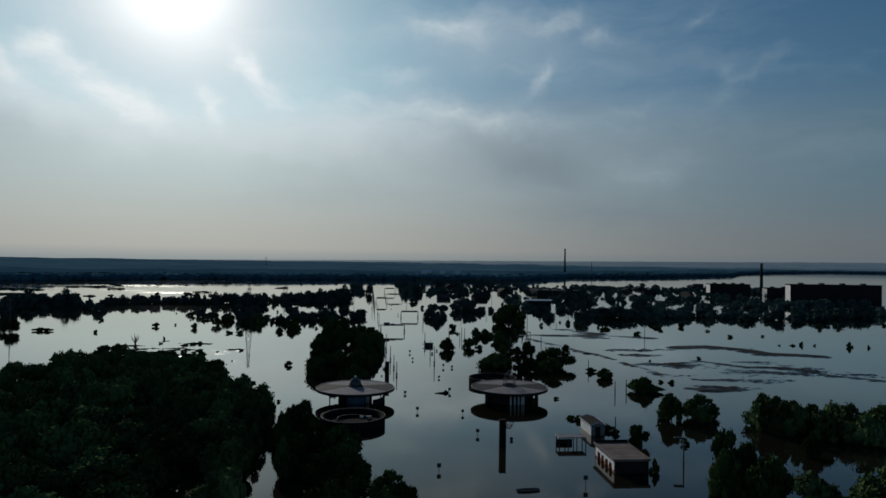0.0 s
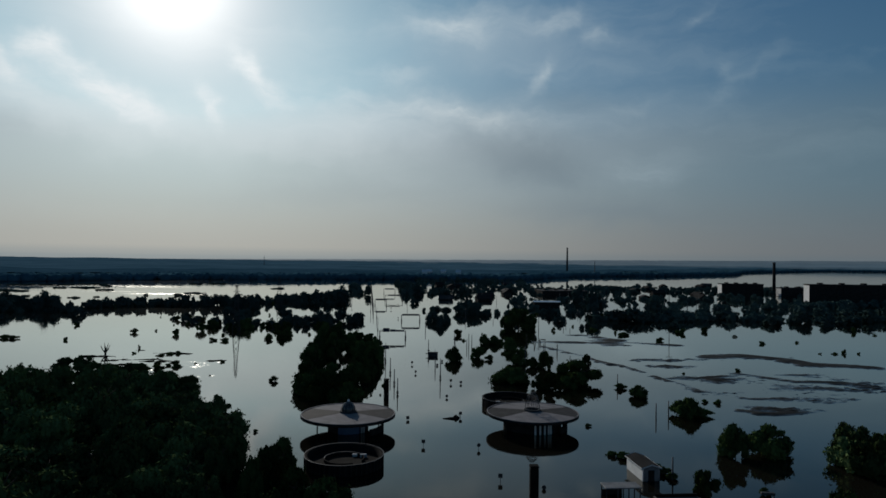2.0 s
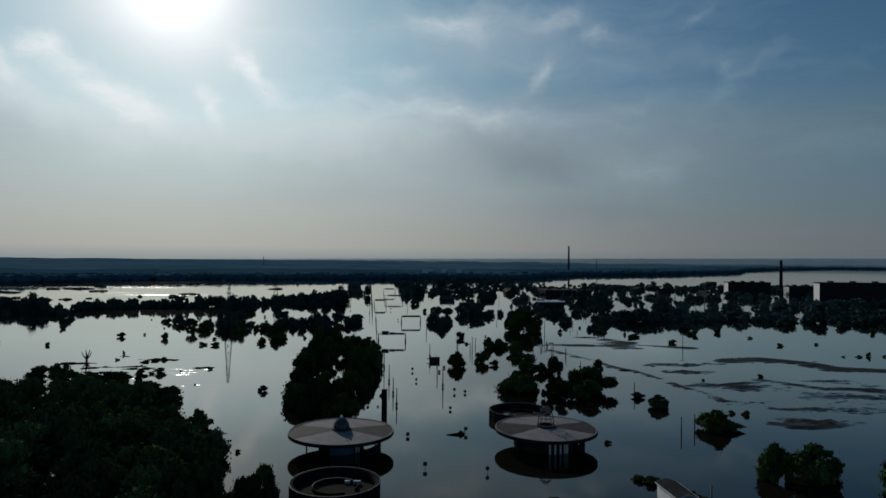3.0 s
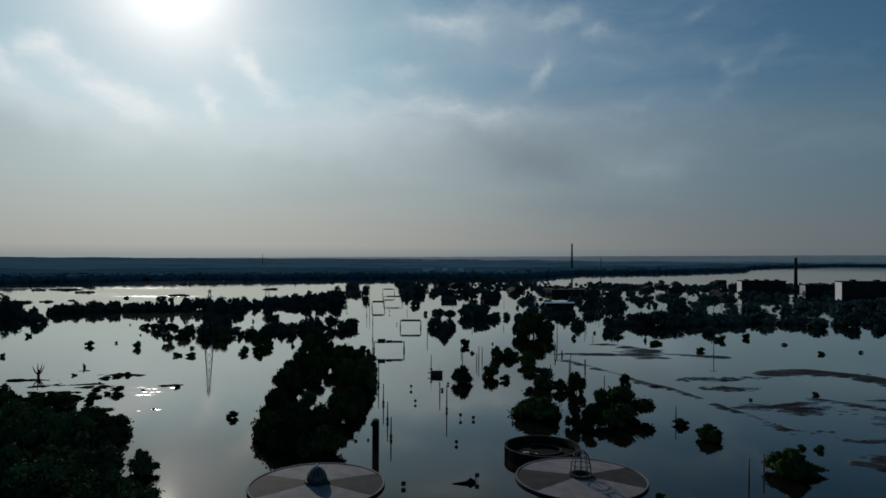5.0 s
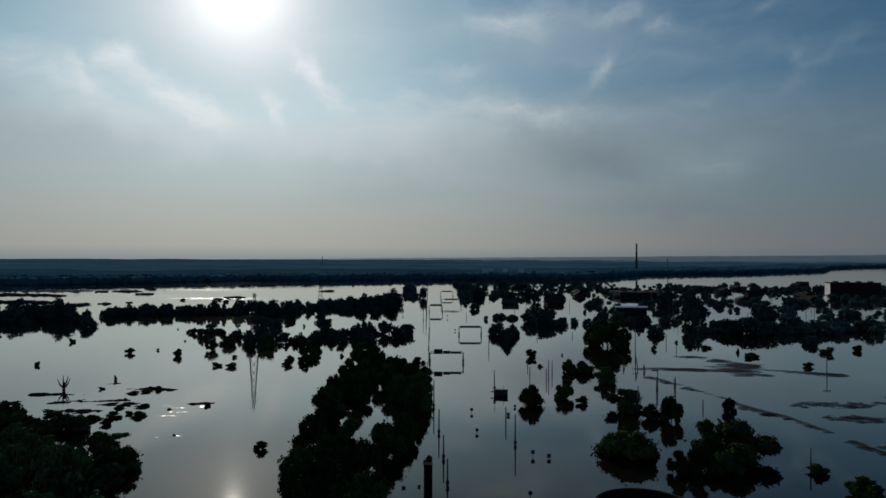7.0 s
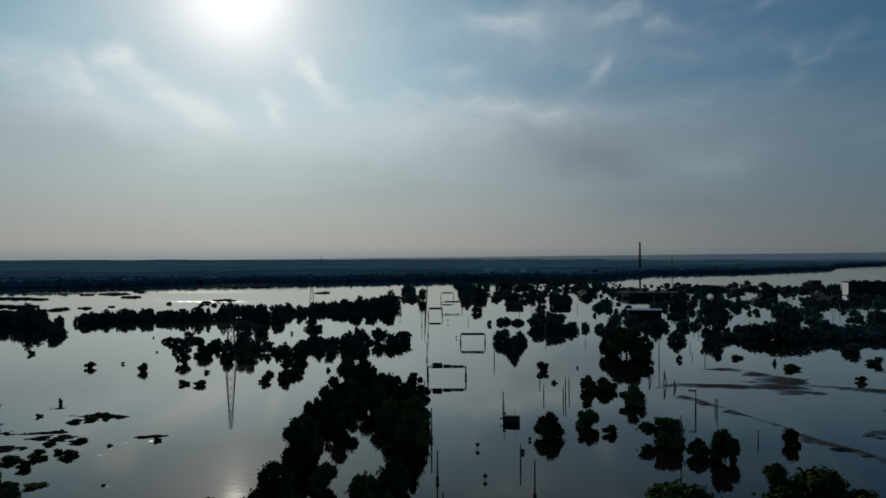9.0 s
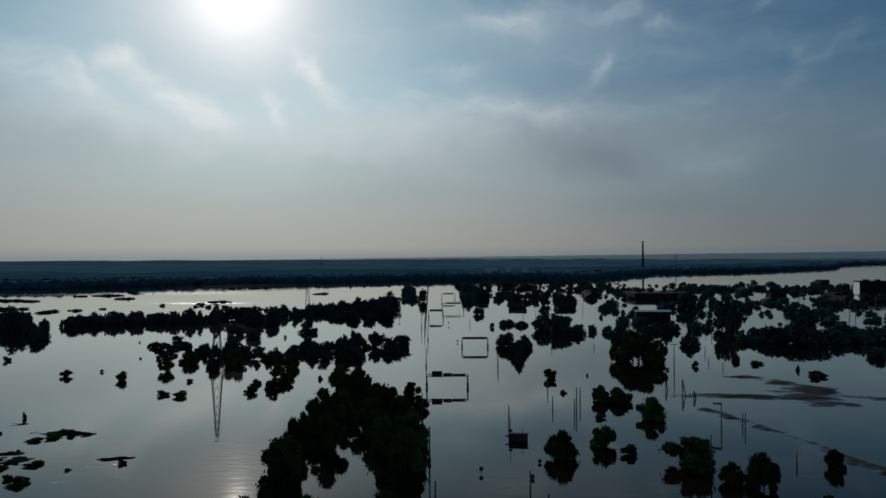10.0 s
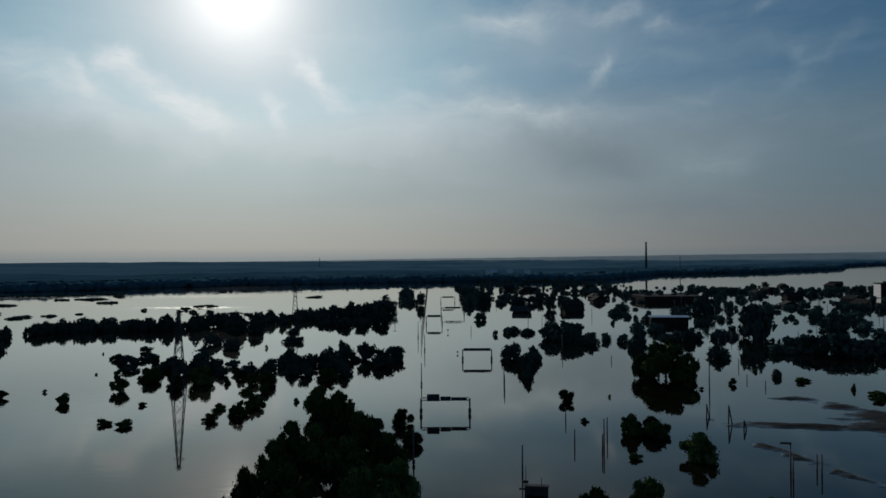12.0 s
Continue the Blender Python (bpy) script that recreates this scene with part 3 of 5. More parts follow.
# clumps between the belts
trees([(-86.2, 361.2, 10.4, 6.0), (-76.8, 352.0, 8.0, 5.0), (-78.8, 320.2, 7.3, 3.6), (-69.3, 312.7, 7.3, 3.2), (-67.9, 326.9, 3.0, 1.4), (-55.5, 376.7, 7.7, 3.3)], "mid")
trees([(-48.2, 374.5, 8.1, 3.9), (-41.5, 374.4, 8.1, 4.8), (-36.1, 385.2, 9.1, 5.2), (-80.4, 273.9, 5.6, 1.6), (-68.4, 259.2, 4.3, 2.2), (-71.9, 271.7, 3.3, 2.0)], "mid")
trees([(-74.3, 283.8, 3.1, 2.4), (-60.1, 253.2, 3.7, 2.8), (-56.9, 258.1, 6.2, 4.2), (-56.3, 268.1, 3.8, 2.5), (-50.1, 263.3, 2.5, 2.1), (-46.2, 258.2, 3.6, 2.4)], "mid")
trees([(-42.7, 257.0, 4.4, 3.2), (-40.7, 249.5, 2.4, 1.9), (-44.0, 248.4, 3.1, 1.0), (-48.0, 294.1, 4.2, 2.8), (-41.1, 270.3, 3.9, 2.8), (-37.5, 268.9, 4.5, 3.1)], "mid")
trees([(-36.4, 284.8, 6.2, 3.7), (-31.3, 263.4, 5.2, 2.7), (-28.3, 269.0, 4.6, 3.1), (-36.8, 309.0, 2.6, 3.2), (-21.5, 279.8, 6.4, 3.4)], "mid")
trees([(-128.7, 222.9, 6.2, 4.8)], "mid")
bushes([(-27.1, 157.9, 2.6, 1.2), (-101.4, 222.9, 1.8, 1.1), (-118.9, 265.1, 2.7, 1.2), (-89.8, 243.7, 3.1, 1.6), (-84.7, 249.1, 1.1, 0.7), (-74.6, 239.1, 3.0, 2.2),
        (-59.3, 237.7, 2.0, 0.8), (-58.9, 224.3, 3.5, 0.9), (-54.7, 223.1, 3.5, 1.2), (-121.6, 227, 5, 1.2), (-118, 226, 4, 1.1), (-60, 312.9, 1.3, 1.1)])
bushes([(30.4, 78.8, 1.4, 1.7), (39.2, 91, 1.7, 0.9), (43.1, 151.4, 3, 1.0), (43.5, 142.2, 3.8, 1.6), (42.7, 150.1, 2.3, 1.1), (54.2, 138.1, 1.6, 0.6), (56.3, 137.3, 2.1, 0.8), (49.3, 128.3, 4.5, 1.2),
        (21, 188.4, 3, 1.4), (82.2, 230.8, 2.9, 1.2), (75.2, 245.6, 4.8, 1.1), (98.9, 253, 4.9, 1.8), (109.7, 258.5, 3.4, 1.9), (68.7, 261.2, 4.2, 1.0)])
bushes([(113, 242.9, 2.5, 0.7), (112.3, 223.7, 2.9, 1.0), (125.6, 226.7, 1.7, 0.7), (117.2, 201.7, 1.3, 0.4), (121.2, 201.4, 2.1, 0.6), (124.9, 202.7, 1.9, 1.2),
        (128.7, 201.8, 1.2, 0.6), (168.3, 249.6, 1.9, 0.6), (138, 198.9, 2.2, 1.8), (143.1, 197.5, 1.3, 0.9), (77.8, 171.9, 1.9, 0.8), (63.3, 168.4, 1.2, 0.4)])
bushes([(80.2, 227.3, 2.5, 1.0), (72.9, 242.3, 3.5, 0.9), (168.1, 260.4, 2.9, 2.2), (203.3, 271.2, 3, 1.2), (74.5, 253, 1.3, 1.3), (75.9, 248.4, 3.1, 0.9),
        (-4.4, 153.2, 1.9, 0.9), (26.9, 105.8, 2.2, 0.7), (28.2, 104.6, 2.6, 0.9), (29.4, 103.0, 3.0, 1.0), (30.2, 100.6, 2.6, 0.9), (30.9, 98.4, 2.6, 0.9), (31.4, 96.6, 2.0, 0.8), (28, 120.9, 1.4, 0.5), (21.1, 207.7, 2.4, 0.8), (-6.6, 143.8, 0.7, 0.3), (-4.9, 144.2, 0.5, 0.3), (-22, 118, 1.0, 0.5)])


def inside(x, y, outline):
    hit, j = False, len(outline) - 1
    for i in range(len(outline)):
        (xa, ya), (xb, yb) = outline[i], outline[j]
        if (ya > y) != (yb > y) and x < (xb - xa) * (y - ya) / (yb - ya) + xa:
            hit = not hit
        j = i
    return hit


def grove(outline, spacing, w, h, style, seed, label, group):
    """Fills an outline on the plan with a wood of uneven trees."""
    rng = random.Random(seed)
    xs, ys = [p[0] for p in outline], [p[1] for p in outline]
    y, row = min(ys), 0
    while y < max(ys):
        x = min(xs) + (row % 2) * spacing / 2
        while x < max(xs):
            px, py = x + rng.uniform(-0.35, 0.35) * spacing, y + rng.uniform(-0.35, 0.35) * spacing
            k = rng.uniform(0.75, 1.25)
            if inside(px, py, outline):
                tall, draw = h * rng.uniform(0.55, 1.35), (tree_rng.choice(TREE_STYLES[style]), tree_rng.uniform(0, 6.28))
                if not inside(px, py, CLEARING):
                    tree(px, py, w * k, tall, style, label, group, draw=draw)
            x += spacing
        y += spacing * 0.87
        row += 1


# a strip of open water between the wood and its last row of trees
CLEARING = [(-58, 151.5), (-66, 148.5), (-71, 146.5), (-73.5, 149), (-82, 152), (-80, 164), (-64, 164)]
WOOD_LEFT = [(-23, 46), (-23, 72), (-25, 88), (-26, 101), (-29, 115), (-33, 124), (-37, 133), (-42, 143), (-48, 149), (-54, 153), (-60, 152), (-68, 162), (-75, 160), (-77, 150), (-68, 134), (-64, 119), (-80, 114), (-95, 102), (-75, 62), (-45, 40)]
grove(WOOD_LEFT, 6.9, 8.0, 5.0, "wood", 3, "dense dark green tree of a flooded wood", "flooded wood")
trees([(-69.3, 120.6, 6.5, 4.6), (-74, 122, 7, 4.6), (-67.8, 126, 6.5, 4.4), (-63.4, 124, 6, 4.3), (-80, 126, 8, 4.8), (-74.6, 150.3, 5.2, 5.6), (-72, 134, 7, 4.4), (-78, 138, 7, 4.2)], "wood", label="dense dark green tree of a flooded wood", group="flooded wood")
trees([(-19.3, 78.3, 4.4, 4.4), (-15.7, 63.2, 4.3, 5.2), (-19.7, 86.3, 4.3, 4.4), (-20.8, 96.1, 4.0, 5.6)], "wood", label="dense dark green tree of a flooded wood", group="flooded wood")
trees([(-20.5, 101.1, 3.1, 4.7)], "wood", label="dense dark green tree of a flooded wood", group="flooded wood")
trees([(-75.4, 169.8, 5.6, 3.1), (-71.4, 170.9, 5.6, 3.6), (-62.4, 165.7, 5.3, 2.4), (-57.9, 166.0, 5.3, 2.6), (-66.0, 166.8, 5.4, 2.5), (-60.2, 167.0, 5.0, 2.2)], "wood", label="low dense dark green tree of a flooded wood", group="flooded wood")
trees([(-36.9, 99.3, 6.5, 3.6), (-60, 155, 8, 4.0), (-84, 108, 8, 4.4), (-54, 151, 7.5, 3.8), (-48, 145, 7.5, 4.0), (-42, 139, 7, 4.0), (-57, 146, 7, 3.8), (-88, 104, 8, 4.2), (-24, 108, 6.5, 4.6), (-23.5, 100, 6, 4.4), (-25.5, 115, 7, 4.6), (-30.5, 121, 7, 4.4), (-36, 130, 7, 4.4), (-30.8, 131.5, 4.4, 3.0), (-42, 149, 6, 3.0), (-47.5, 155, 6, 2.6), (-39.5, 142, 5, 2.8)], "wood", label="dense dark green tree of a flooded wood", group="flooded wood")
WOOD_RIGHT = [(55, 100), (58, 107), (63, 104), (72, 97), (84, 94), (92, 80), (84, 74), (70, 84), (62, 91), (57, 94)]
grove(WOOD_RIGHT, 4.3, 6.2, 4.1, "wood", 4, "green tree at the edge of a flooded wood", "flooded wood")
WOOD_CORNER = [(40, 60), (40, 67), (47, 69.5), (56, 71), (66, 73), (74, 64), (62, 52), (46, 52)]
grove(WOOD_CORNER, 4.6, 6.2, 4.5, "wood", 6, "green tree at the edge of a flooded wood", "flooded wood")
trees([(59.6, 107.0, 3.6, 4.0), (60.9, 102.5, 4.8, 4.0), (56.6, 96.5, 3.4, 3.0), (53.9, 85.0, 2.8, 3.2), (62.5, 98.5, 4.3, 4.1), (61.1, 101.4, 3.6, 4.0), (70.5, 95.0, 4.4, 4.6)], "near")
trees([(-14.8, 93.5, 5.6, 5.0), (-11.2, 87, 5.6, 4.4), (-7.6, 84.5, 6.0, 4.4), (-6.2, 79, 6.0, 4.0), (-14.2, 97.5, 4.4, 4.6), (-12.6, 80, 5.6, 4.4), (-9.0, 75.5, 5.6, 3.8), (-5.0, 70.5, 4, 2.6), (-1.3, 70.5, 5.2, 3.0)], "near")
trees([(-24, 92, 6.6, 4.4), (-22.8, 86, 6.6, 4.2), (-21, 80, 6.4, 4.2), (-19.6, 75, 6, 4.0), (-18.6, 69, 6, 4.0), (-18, 63, 7, 4.2), (-26, 98, 6.6, 4.6), (-28, 105, 6.6, 4.6)], "wood", label="dense dark green tree of a flooded wood", group="flooded wood")
trees([(36.9, 74.0, 4.6, 6.6), (35.6, 71.0, 4.2, 5.2), (39.0, 73.0, 4.0, 5.6), (39.6, 69.6, 4.4, 5.0), (37.2, 67.6, 4.6, 4.6)], "near")
trees([(-16.2, 90.8, 3.2, 5.0), (-13.6, 78.4, 2.8, 4.8), (-16.5, 95.4, 3.1, 4.4)], "near")
trees([(1.0, 67.5, 3.2, 2.4), (-7.5, 68.0, 5, 3.2)], "near")


def road_x(y):
    return 5 - 0.045 * (y - 118)


def leaf_points(me):
    co = np.empty(len(me.vertices) * 3)
    me.vertices.foreach_get("co", co)
    return co.reshape(-1, 3)


def joined_trees(name, label, rows, seed):
    """Trees too far off to pick apart, as one mass of foliage."""
    rng = np.random.default_rng(seed)
    crowns = [leaf_points(c) for c, _ in TREE_STYLES["far"]]
    out = []
    for x, y, w, h in rows:
        p = crowns[rng.integers(len(crowns))]
        a = rng.uniform(0, 6.28)
        q = np.stack([p[:, 0] * math.cos(a) - p[:, 1] * math.sin(a), p[:, 0] * math.sin(a) + p[:, 1] * math.cos(a), p[:, 2]], axis=1)
        out.append(q * np.array([w / 2, w / 2, h]) + np.array([x, y, 0]))
    co = np.concatenate(out)
    me = bpy.data.meshes.new(name)
    me.from_pydata(co.tolist(), [], np.arange(len(co)).reshape(-1, 3).tolist())
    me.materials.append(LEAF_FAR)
    tagged(new(name, me), label, "trees", kind="stuff")


def belt(line, count, w, h, rng):
    rows = []
    for i in range(count):
        t = rng.uniform(0, len(line) - 1.001)
        k = int(t)
        (xa, ya), (xb, yb) = line[k], line[k + 1]
        u = t - k
        s = rng.uniform(0.6, 1.3)
        rows.append((xa + (xb - xa) * u + rng.uniform(-3, 3), ya + (yb - ya) * u + rng.uniform(-4, 4), w * s, h * rng.uniform(0.55, 1.1)))
    return rows


joined_trees("far_trees", "dark leafy trees standing in the far flood water", FAR_TREES, 9)

# scattered garden trees of the drowned town, thinning with distance
town_rng = random.Random(17)
rows = []
while len(rows) < 720:
    x, y = town_rng.uniform(10, 520), town_rng.uniform(335, 860)
    if abs(x - road_x(y)) < 14 or x > 0.66 * y + 40 or (x > 140 and y > 690):
        continue
    if noise.noise((x * 0.016, y * 0.016, 4.0)) < -0.16:
        continue
    w = town_rng.choice((2, 2.5, 3, 3, 3.5, 4, 5, 6, 8))
    rows.append((x, y, w, w * town_rng.uniform(0.35, 0.65)))
joined_trees("garden_trees", "dark garden trees scattered through the drowned town", rows, 1)
rows = []
for line, count in (([(-330, 500), (-300, 502), (-264, 493)], 60), ([(-300, 432), (-263, 433), (-232, 431)], 50), ([(-345, 588), (-300, 590), (-285, 592)], 34), ([(-285, 606), (-262, 607), (-245, 577)], 24), ([(-224, 509), (-214, 518)], 7), ([(-222, 394), (-203, 415), (-186, 436)], 16),
                    ([(-150, 470), (-142, 486)], 7), ([(-200, 640), (-170, 650)], 12), ([(-110, 560), (-100, 566)], 5), ([(-270, 545), (-240, 550)], 14)):
    rows += [(x, y, w * 1.5, h * 0.8) for x, y, w, h in belt(line, count, 5.0, 1.5, town_rng)]
joined_trees("meadow_trees", "low dark strips of reeds and shrubs on the far flooded meadow", rows, 2)
rows = belt([(-156, 350), (-140, 361), (-104, 366)], 84, 3.6, 4.2, town_rng) + belt([(-105, 370), (-84, 384), (-70, 402)], 40, 3.4, 3.8, town_rng)
rows += belt([(-74, 404), (-56, 420), (-38, 444)], 50, 4.4, 5.0, town_rng) + belt([(-92, 296), (-62, 276), (-40, 284), (-18, 294)], 16, 3.0, 1.6, town_rng)
rows += belt([(-190, 330), (-160, 338)], 40, 4.5, 5, town_rng) + belt([(-200, 470), (-120, 440), (-75, 412)], 10, 4, 1.6, town_rng)
joined_trees("tree_belt", "dark belts of trees across the flooded meadows", rows, 3)
rows = belt([(84, 306), (110, 302), (140, 310)], 20, 9, 4.4, town_rng) + belt([(135, 308), (190, 300), (250, 330)], 19, 7.5, 4.2, town_rng) + belt([(20, 335), (60, 330), (88, 338)], 16, 6, 3.0, town_rng)
rows += belt([(0, 480), (4, 560), (-8, 700)], 26, 8, 6.5, town_rng) + belt([(-36, 500), (-50, 640)], 14, 8, 5.5, town_rng) + belt([(200, 380), (250, 395), (300, 408)], 26, 9, 5, town_rng)
rows += belt([(60, 600), (160, 600), (240, 612), (370, 650), (470, 640)], 110, 6, 3.8, town_rng) + belt([(70, 540), (150, 545), (260, 560), (400, 560)], 50, 6, 3.6, town_rng) + belt([(120, 455), (240, 440), (330, 450)], 24, 7, 4.0, town_rng)
joined_trees("street_trees", "dark tree rows along drowned streets and gardens", rows, 4)


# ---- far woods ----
# the blue of haze is mixed into this leaf colour too
WOOD_EDGE = material("haze_tinted_edge", (0.026, 0.074, 0.100), (0.046, 0.110, 0.150), 1.0, 0.01, 0.1, 0.0, spec=0.0)


def far_woods():
    """Canopy of the far forest: a bumpy roof of tree tops with a ragged front."""
    rng = np.random.default_rng(8)
    verts, faces = [], []
    base = np.array([(math.cos(a) * r, math.sin(a) * r, z) for z, r, k in ((0.0, 0.9, 6), (0.55, 1.0, 6), (0.9, 0.6, 6)) for a in [i * math.pi / 3 + z for i in range(k)]] + [(0, 0, 1.08)])
    bf = [(i, (i + 1) % 6, 6 + (i + 1) % 6, 6 + i) for i in range(6)] + [(6 + i, 6 + (i + 1) % 6, 12 + (i + 1) % 6, 12 + i) for i in range(6)] + [(12 + i, 12 + (i + 1) % 6, 18) for i in range(6)]
    made = 0
    while made < 6500:
        px = rng.uniform(-900, 2400)
        depth = rng.uniform() ** 2 * 85
        py = shore(px) + 4 + depth
        s = rng.uniform(4.0, 9.0)
        h = rng.uniform(4.8, 6.2)
        o = len(verts)
        p = base * np.array([s, s, h]) * rng.uniform(0.75, 1.25, (len(base), 1)) + np.array([px, py, 0.3])
        verts.extend(p.tolist())
        faces.extend([tuple(o + i for i in f) for f in bf])
        made += 1
    edge = bpy.data.meshes.new("wood_edge")
    edge.from_pydata(verts, [], faces)
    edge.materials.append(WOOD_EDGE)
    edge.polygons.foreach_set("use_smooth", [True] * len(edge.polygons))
    tagged(new("wood_edge", edge), "dark trees along the front of the far forest, blued for haze", "forest", kind="stuff")
    verts, faces = [], []
    # the closed roof of leaves behind the front
    xs = np.linspace(-3600, 4300, 240)
    o = len(verts)
    depths = (60, 85, 115, 150, 200, 260, 330, 420, 520, 650, 800, 1000, 1250, 1550, 1900, 2300, 2800, 3300)
    for k, dep in enumerate(depths):
        for x in xs:
            y = min(shore(x) + dep, 4600 - 40 * (len(depths) - k))
            z = 6.5 + 2.6 * noise.noise((x * 0.021, y * 0.021, 5.0)) + 3.0 * noise.noise((x * 0.005, y * 0.004, 6.0)) + dep * 0.0012
            verts.append((float(x), float(y), z))
    n = len(xs)
    for k in range(len(depths) - 1):
        for i in range(n - 1):
            faces.append((o + k * n + i, o + k * n + i + 1, o + (k + 1) * n + i + 1, o + (k + 1) * n + i))
    me = bpy.data.meshes.new("far_woods")
    me.from_pydata(verts, [], faces)
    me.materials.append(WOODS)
    me.materials.append(WOODS_HAZIER)
    # the roof further back takes the colour with more haze in it
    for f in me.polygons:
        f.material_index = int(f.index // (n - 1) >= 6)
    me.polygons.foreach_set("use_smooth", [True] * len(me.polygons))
    tagged(new("far_woods", me), "forest stretching to the hazy horizon, its colour blued for haze", "forest", kind="stuff")


far_woods()


def ridge(name, r, base, tilt, seed, mat, label):
    """A wooded rise on the skyline."""
    verts, faces = [], []
    n = 320
    for i in range(n):
        a = radians(-62 + 124 * i / (n - 1))
        top = base + tilt * math.sin(a) + 2.5 * noise.noise((a * 6, 0.0, seed)) + 2.0 * noise.noise((a * 60, 1.0, seed))
        for rr, z in ((r - 260, 0), (r, top), (r + 100, 0)):
            verts.append((math.sin(a) * rr, math.cos(a) * rr, z))
    for i in range(n - 1):
        for k in range(2):
            faces.append((i * 3 + k, i * 3 + k + 1, i * 3 + k + 4, i * 3 + k + 3))
    me = bpy.data.meshes.new(name)
    me.from_pydata(verts, [], faces)
    me.materials.append(mat)
    tagged(new(name, me), label, "hills", kind="structure")


# the haze of distance is put into these base colours, paler ridge by ridge
RIDGE = material("haze_coloured_hills", (0.17, 0.235, 0.27), (0.22, 0.295, 0.33), 0.95, 0.002, 0.02, 0.0, spec=0.1)
RIDGE_MID = material("haze_coloured_woods", (0.115, 0.190, 0.235), (0.160, 0.245, 0.290), 0.95, 0.003, 0.02, 0.0, spec=0.1)
RIDGE_NEAR = material("haze_coloured_rise", (0.062, 0.120, 0.160), (0.105, 0.180, 0.225), 0.95, 0.004, 0.03, 0.0, spec=0.1)
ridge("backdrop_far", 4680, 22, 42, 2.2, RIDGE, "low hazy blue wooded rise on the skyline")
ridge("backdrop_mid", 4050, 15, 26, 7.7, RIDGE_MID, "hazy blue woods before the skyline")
ridge("backdrop_near", 3300, 9, 9, 5.2, RIDGE_NEAR, "low wooded rise coloured blue for haze, before the skyline")


# small shrubs scattered round the belts of trees
shrub_rng = random.Random(77)
for line, count, side in (([(-95, 300), (-70, 262), (-45, 272), (-22, 290)], 22, 9), ([(-150, 352), (-105, 366), (-70, 398)], 12, 8), ([(-62, 250), (-40, 232), (-30, 240)], 8, 6), ([(20, 232), (48, 262), (84, 292)], 12, 9), ([(60, 330), (110, 322), (160, 330)], 12, 10)):
    for i in range(count):
        t = shrub_rng.uniform(0, len(line) - 1.001)
        (xa, ya), (xb, yb) = line[int(t)], line[int(t) + 1]
        u = t - int(t)
        w = shrub_rng.choice((0.9, 1.2, 1.6, 2.2, 3.0))
        bushes([(xa + (xb - xa) * u + shrub_rng.uniform(-side, side), ya + (yb - ya) * u + shrub_rng.uniform(-side, side), w, w * shrub_rng.uniform(0.35, 0.7))])

# heaps of driftwood and weed caught on the meadow
for x, y, w, h in ((-61.1, 194.6, 3.6, 0.6), (-59.4, 196.4, 2.6, 0.8), (-62.8, 192.9, 3.2, 0.5), (-70.9, 196.2, 1.6, 0.5), (-73.3, 205.9, 1.0, 1.0), (-55.3, 181.8, 3.4, 0.5), (-58.7, 180.5, 2.4, 0.45), (-52.6, 175, 3.2, 0.9), (-55.1, 176.6, 2.0, 0.6),
                   (-57.8, 176.6, 2.4, 0.45), (-56.4, 173.6, 3.4, 0.6), (-58.9, 172.6, 3.8, 0.8), (-55.2, 170, 2.6, 1.0), (-50, 163.6, 3.4, 0.4), (-52.4, 162.8, 3.2, 0.8), (-49.8, 160, 3.0, 0.6), (-49.9, 180, 1.3, 0.3), (-44.6, 182.8, 1.7, 0.55), (-42, 164.3, 0.8, 0.2), (-61.6, 187.7, 0.9, 0.25),
                   (-63.5, 171, 4.4, 0.8), (-68, 176, 4.2, 0.7), (-62, 166, 4.4, 1.0), (-74, 174, 4, 0.8)):
    tree(x, y, w, h, "bush", "low dark heap of driftwood and weed on the flood", "driftwood heaps", "drift_heap")


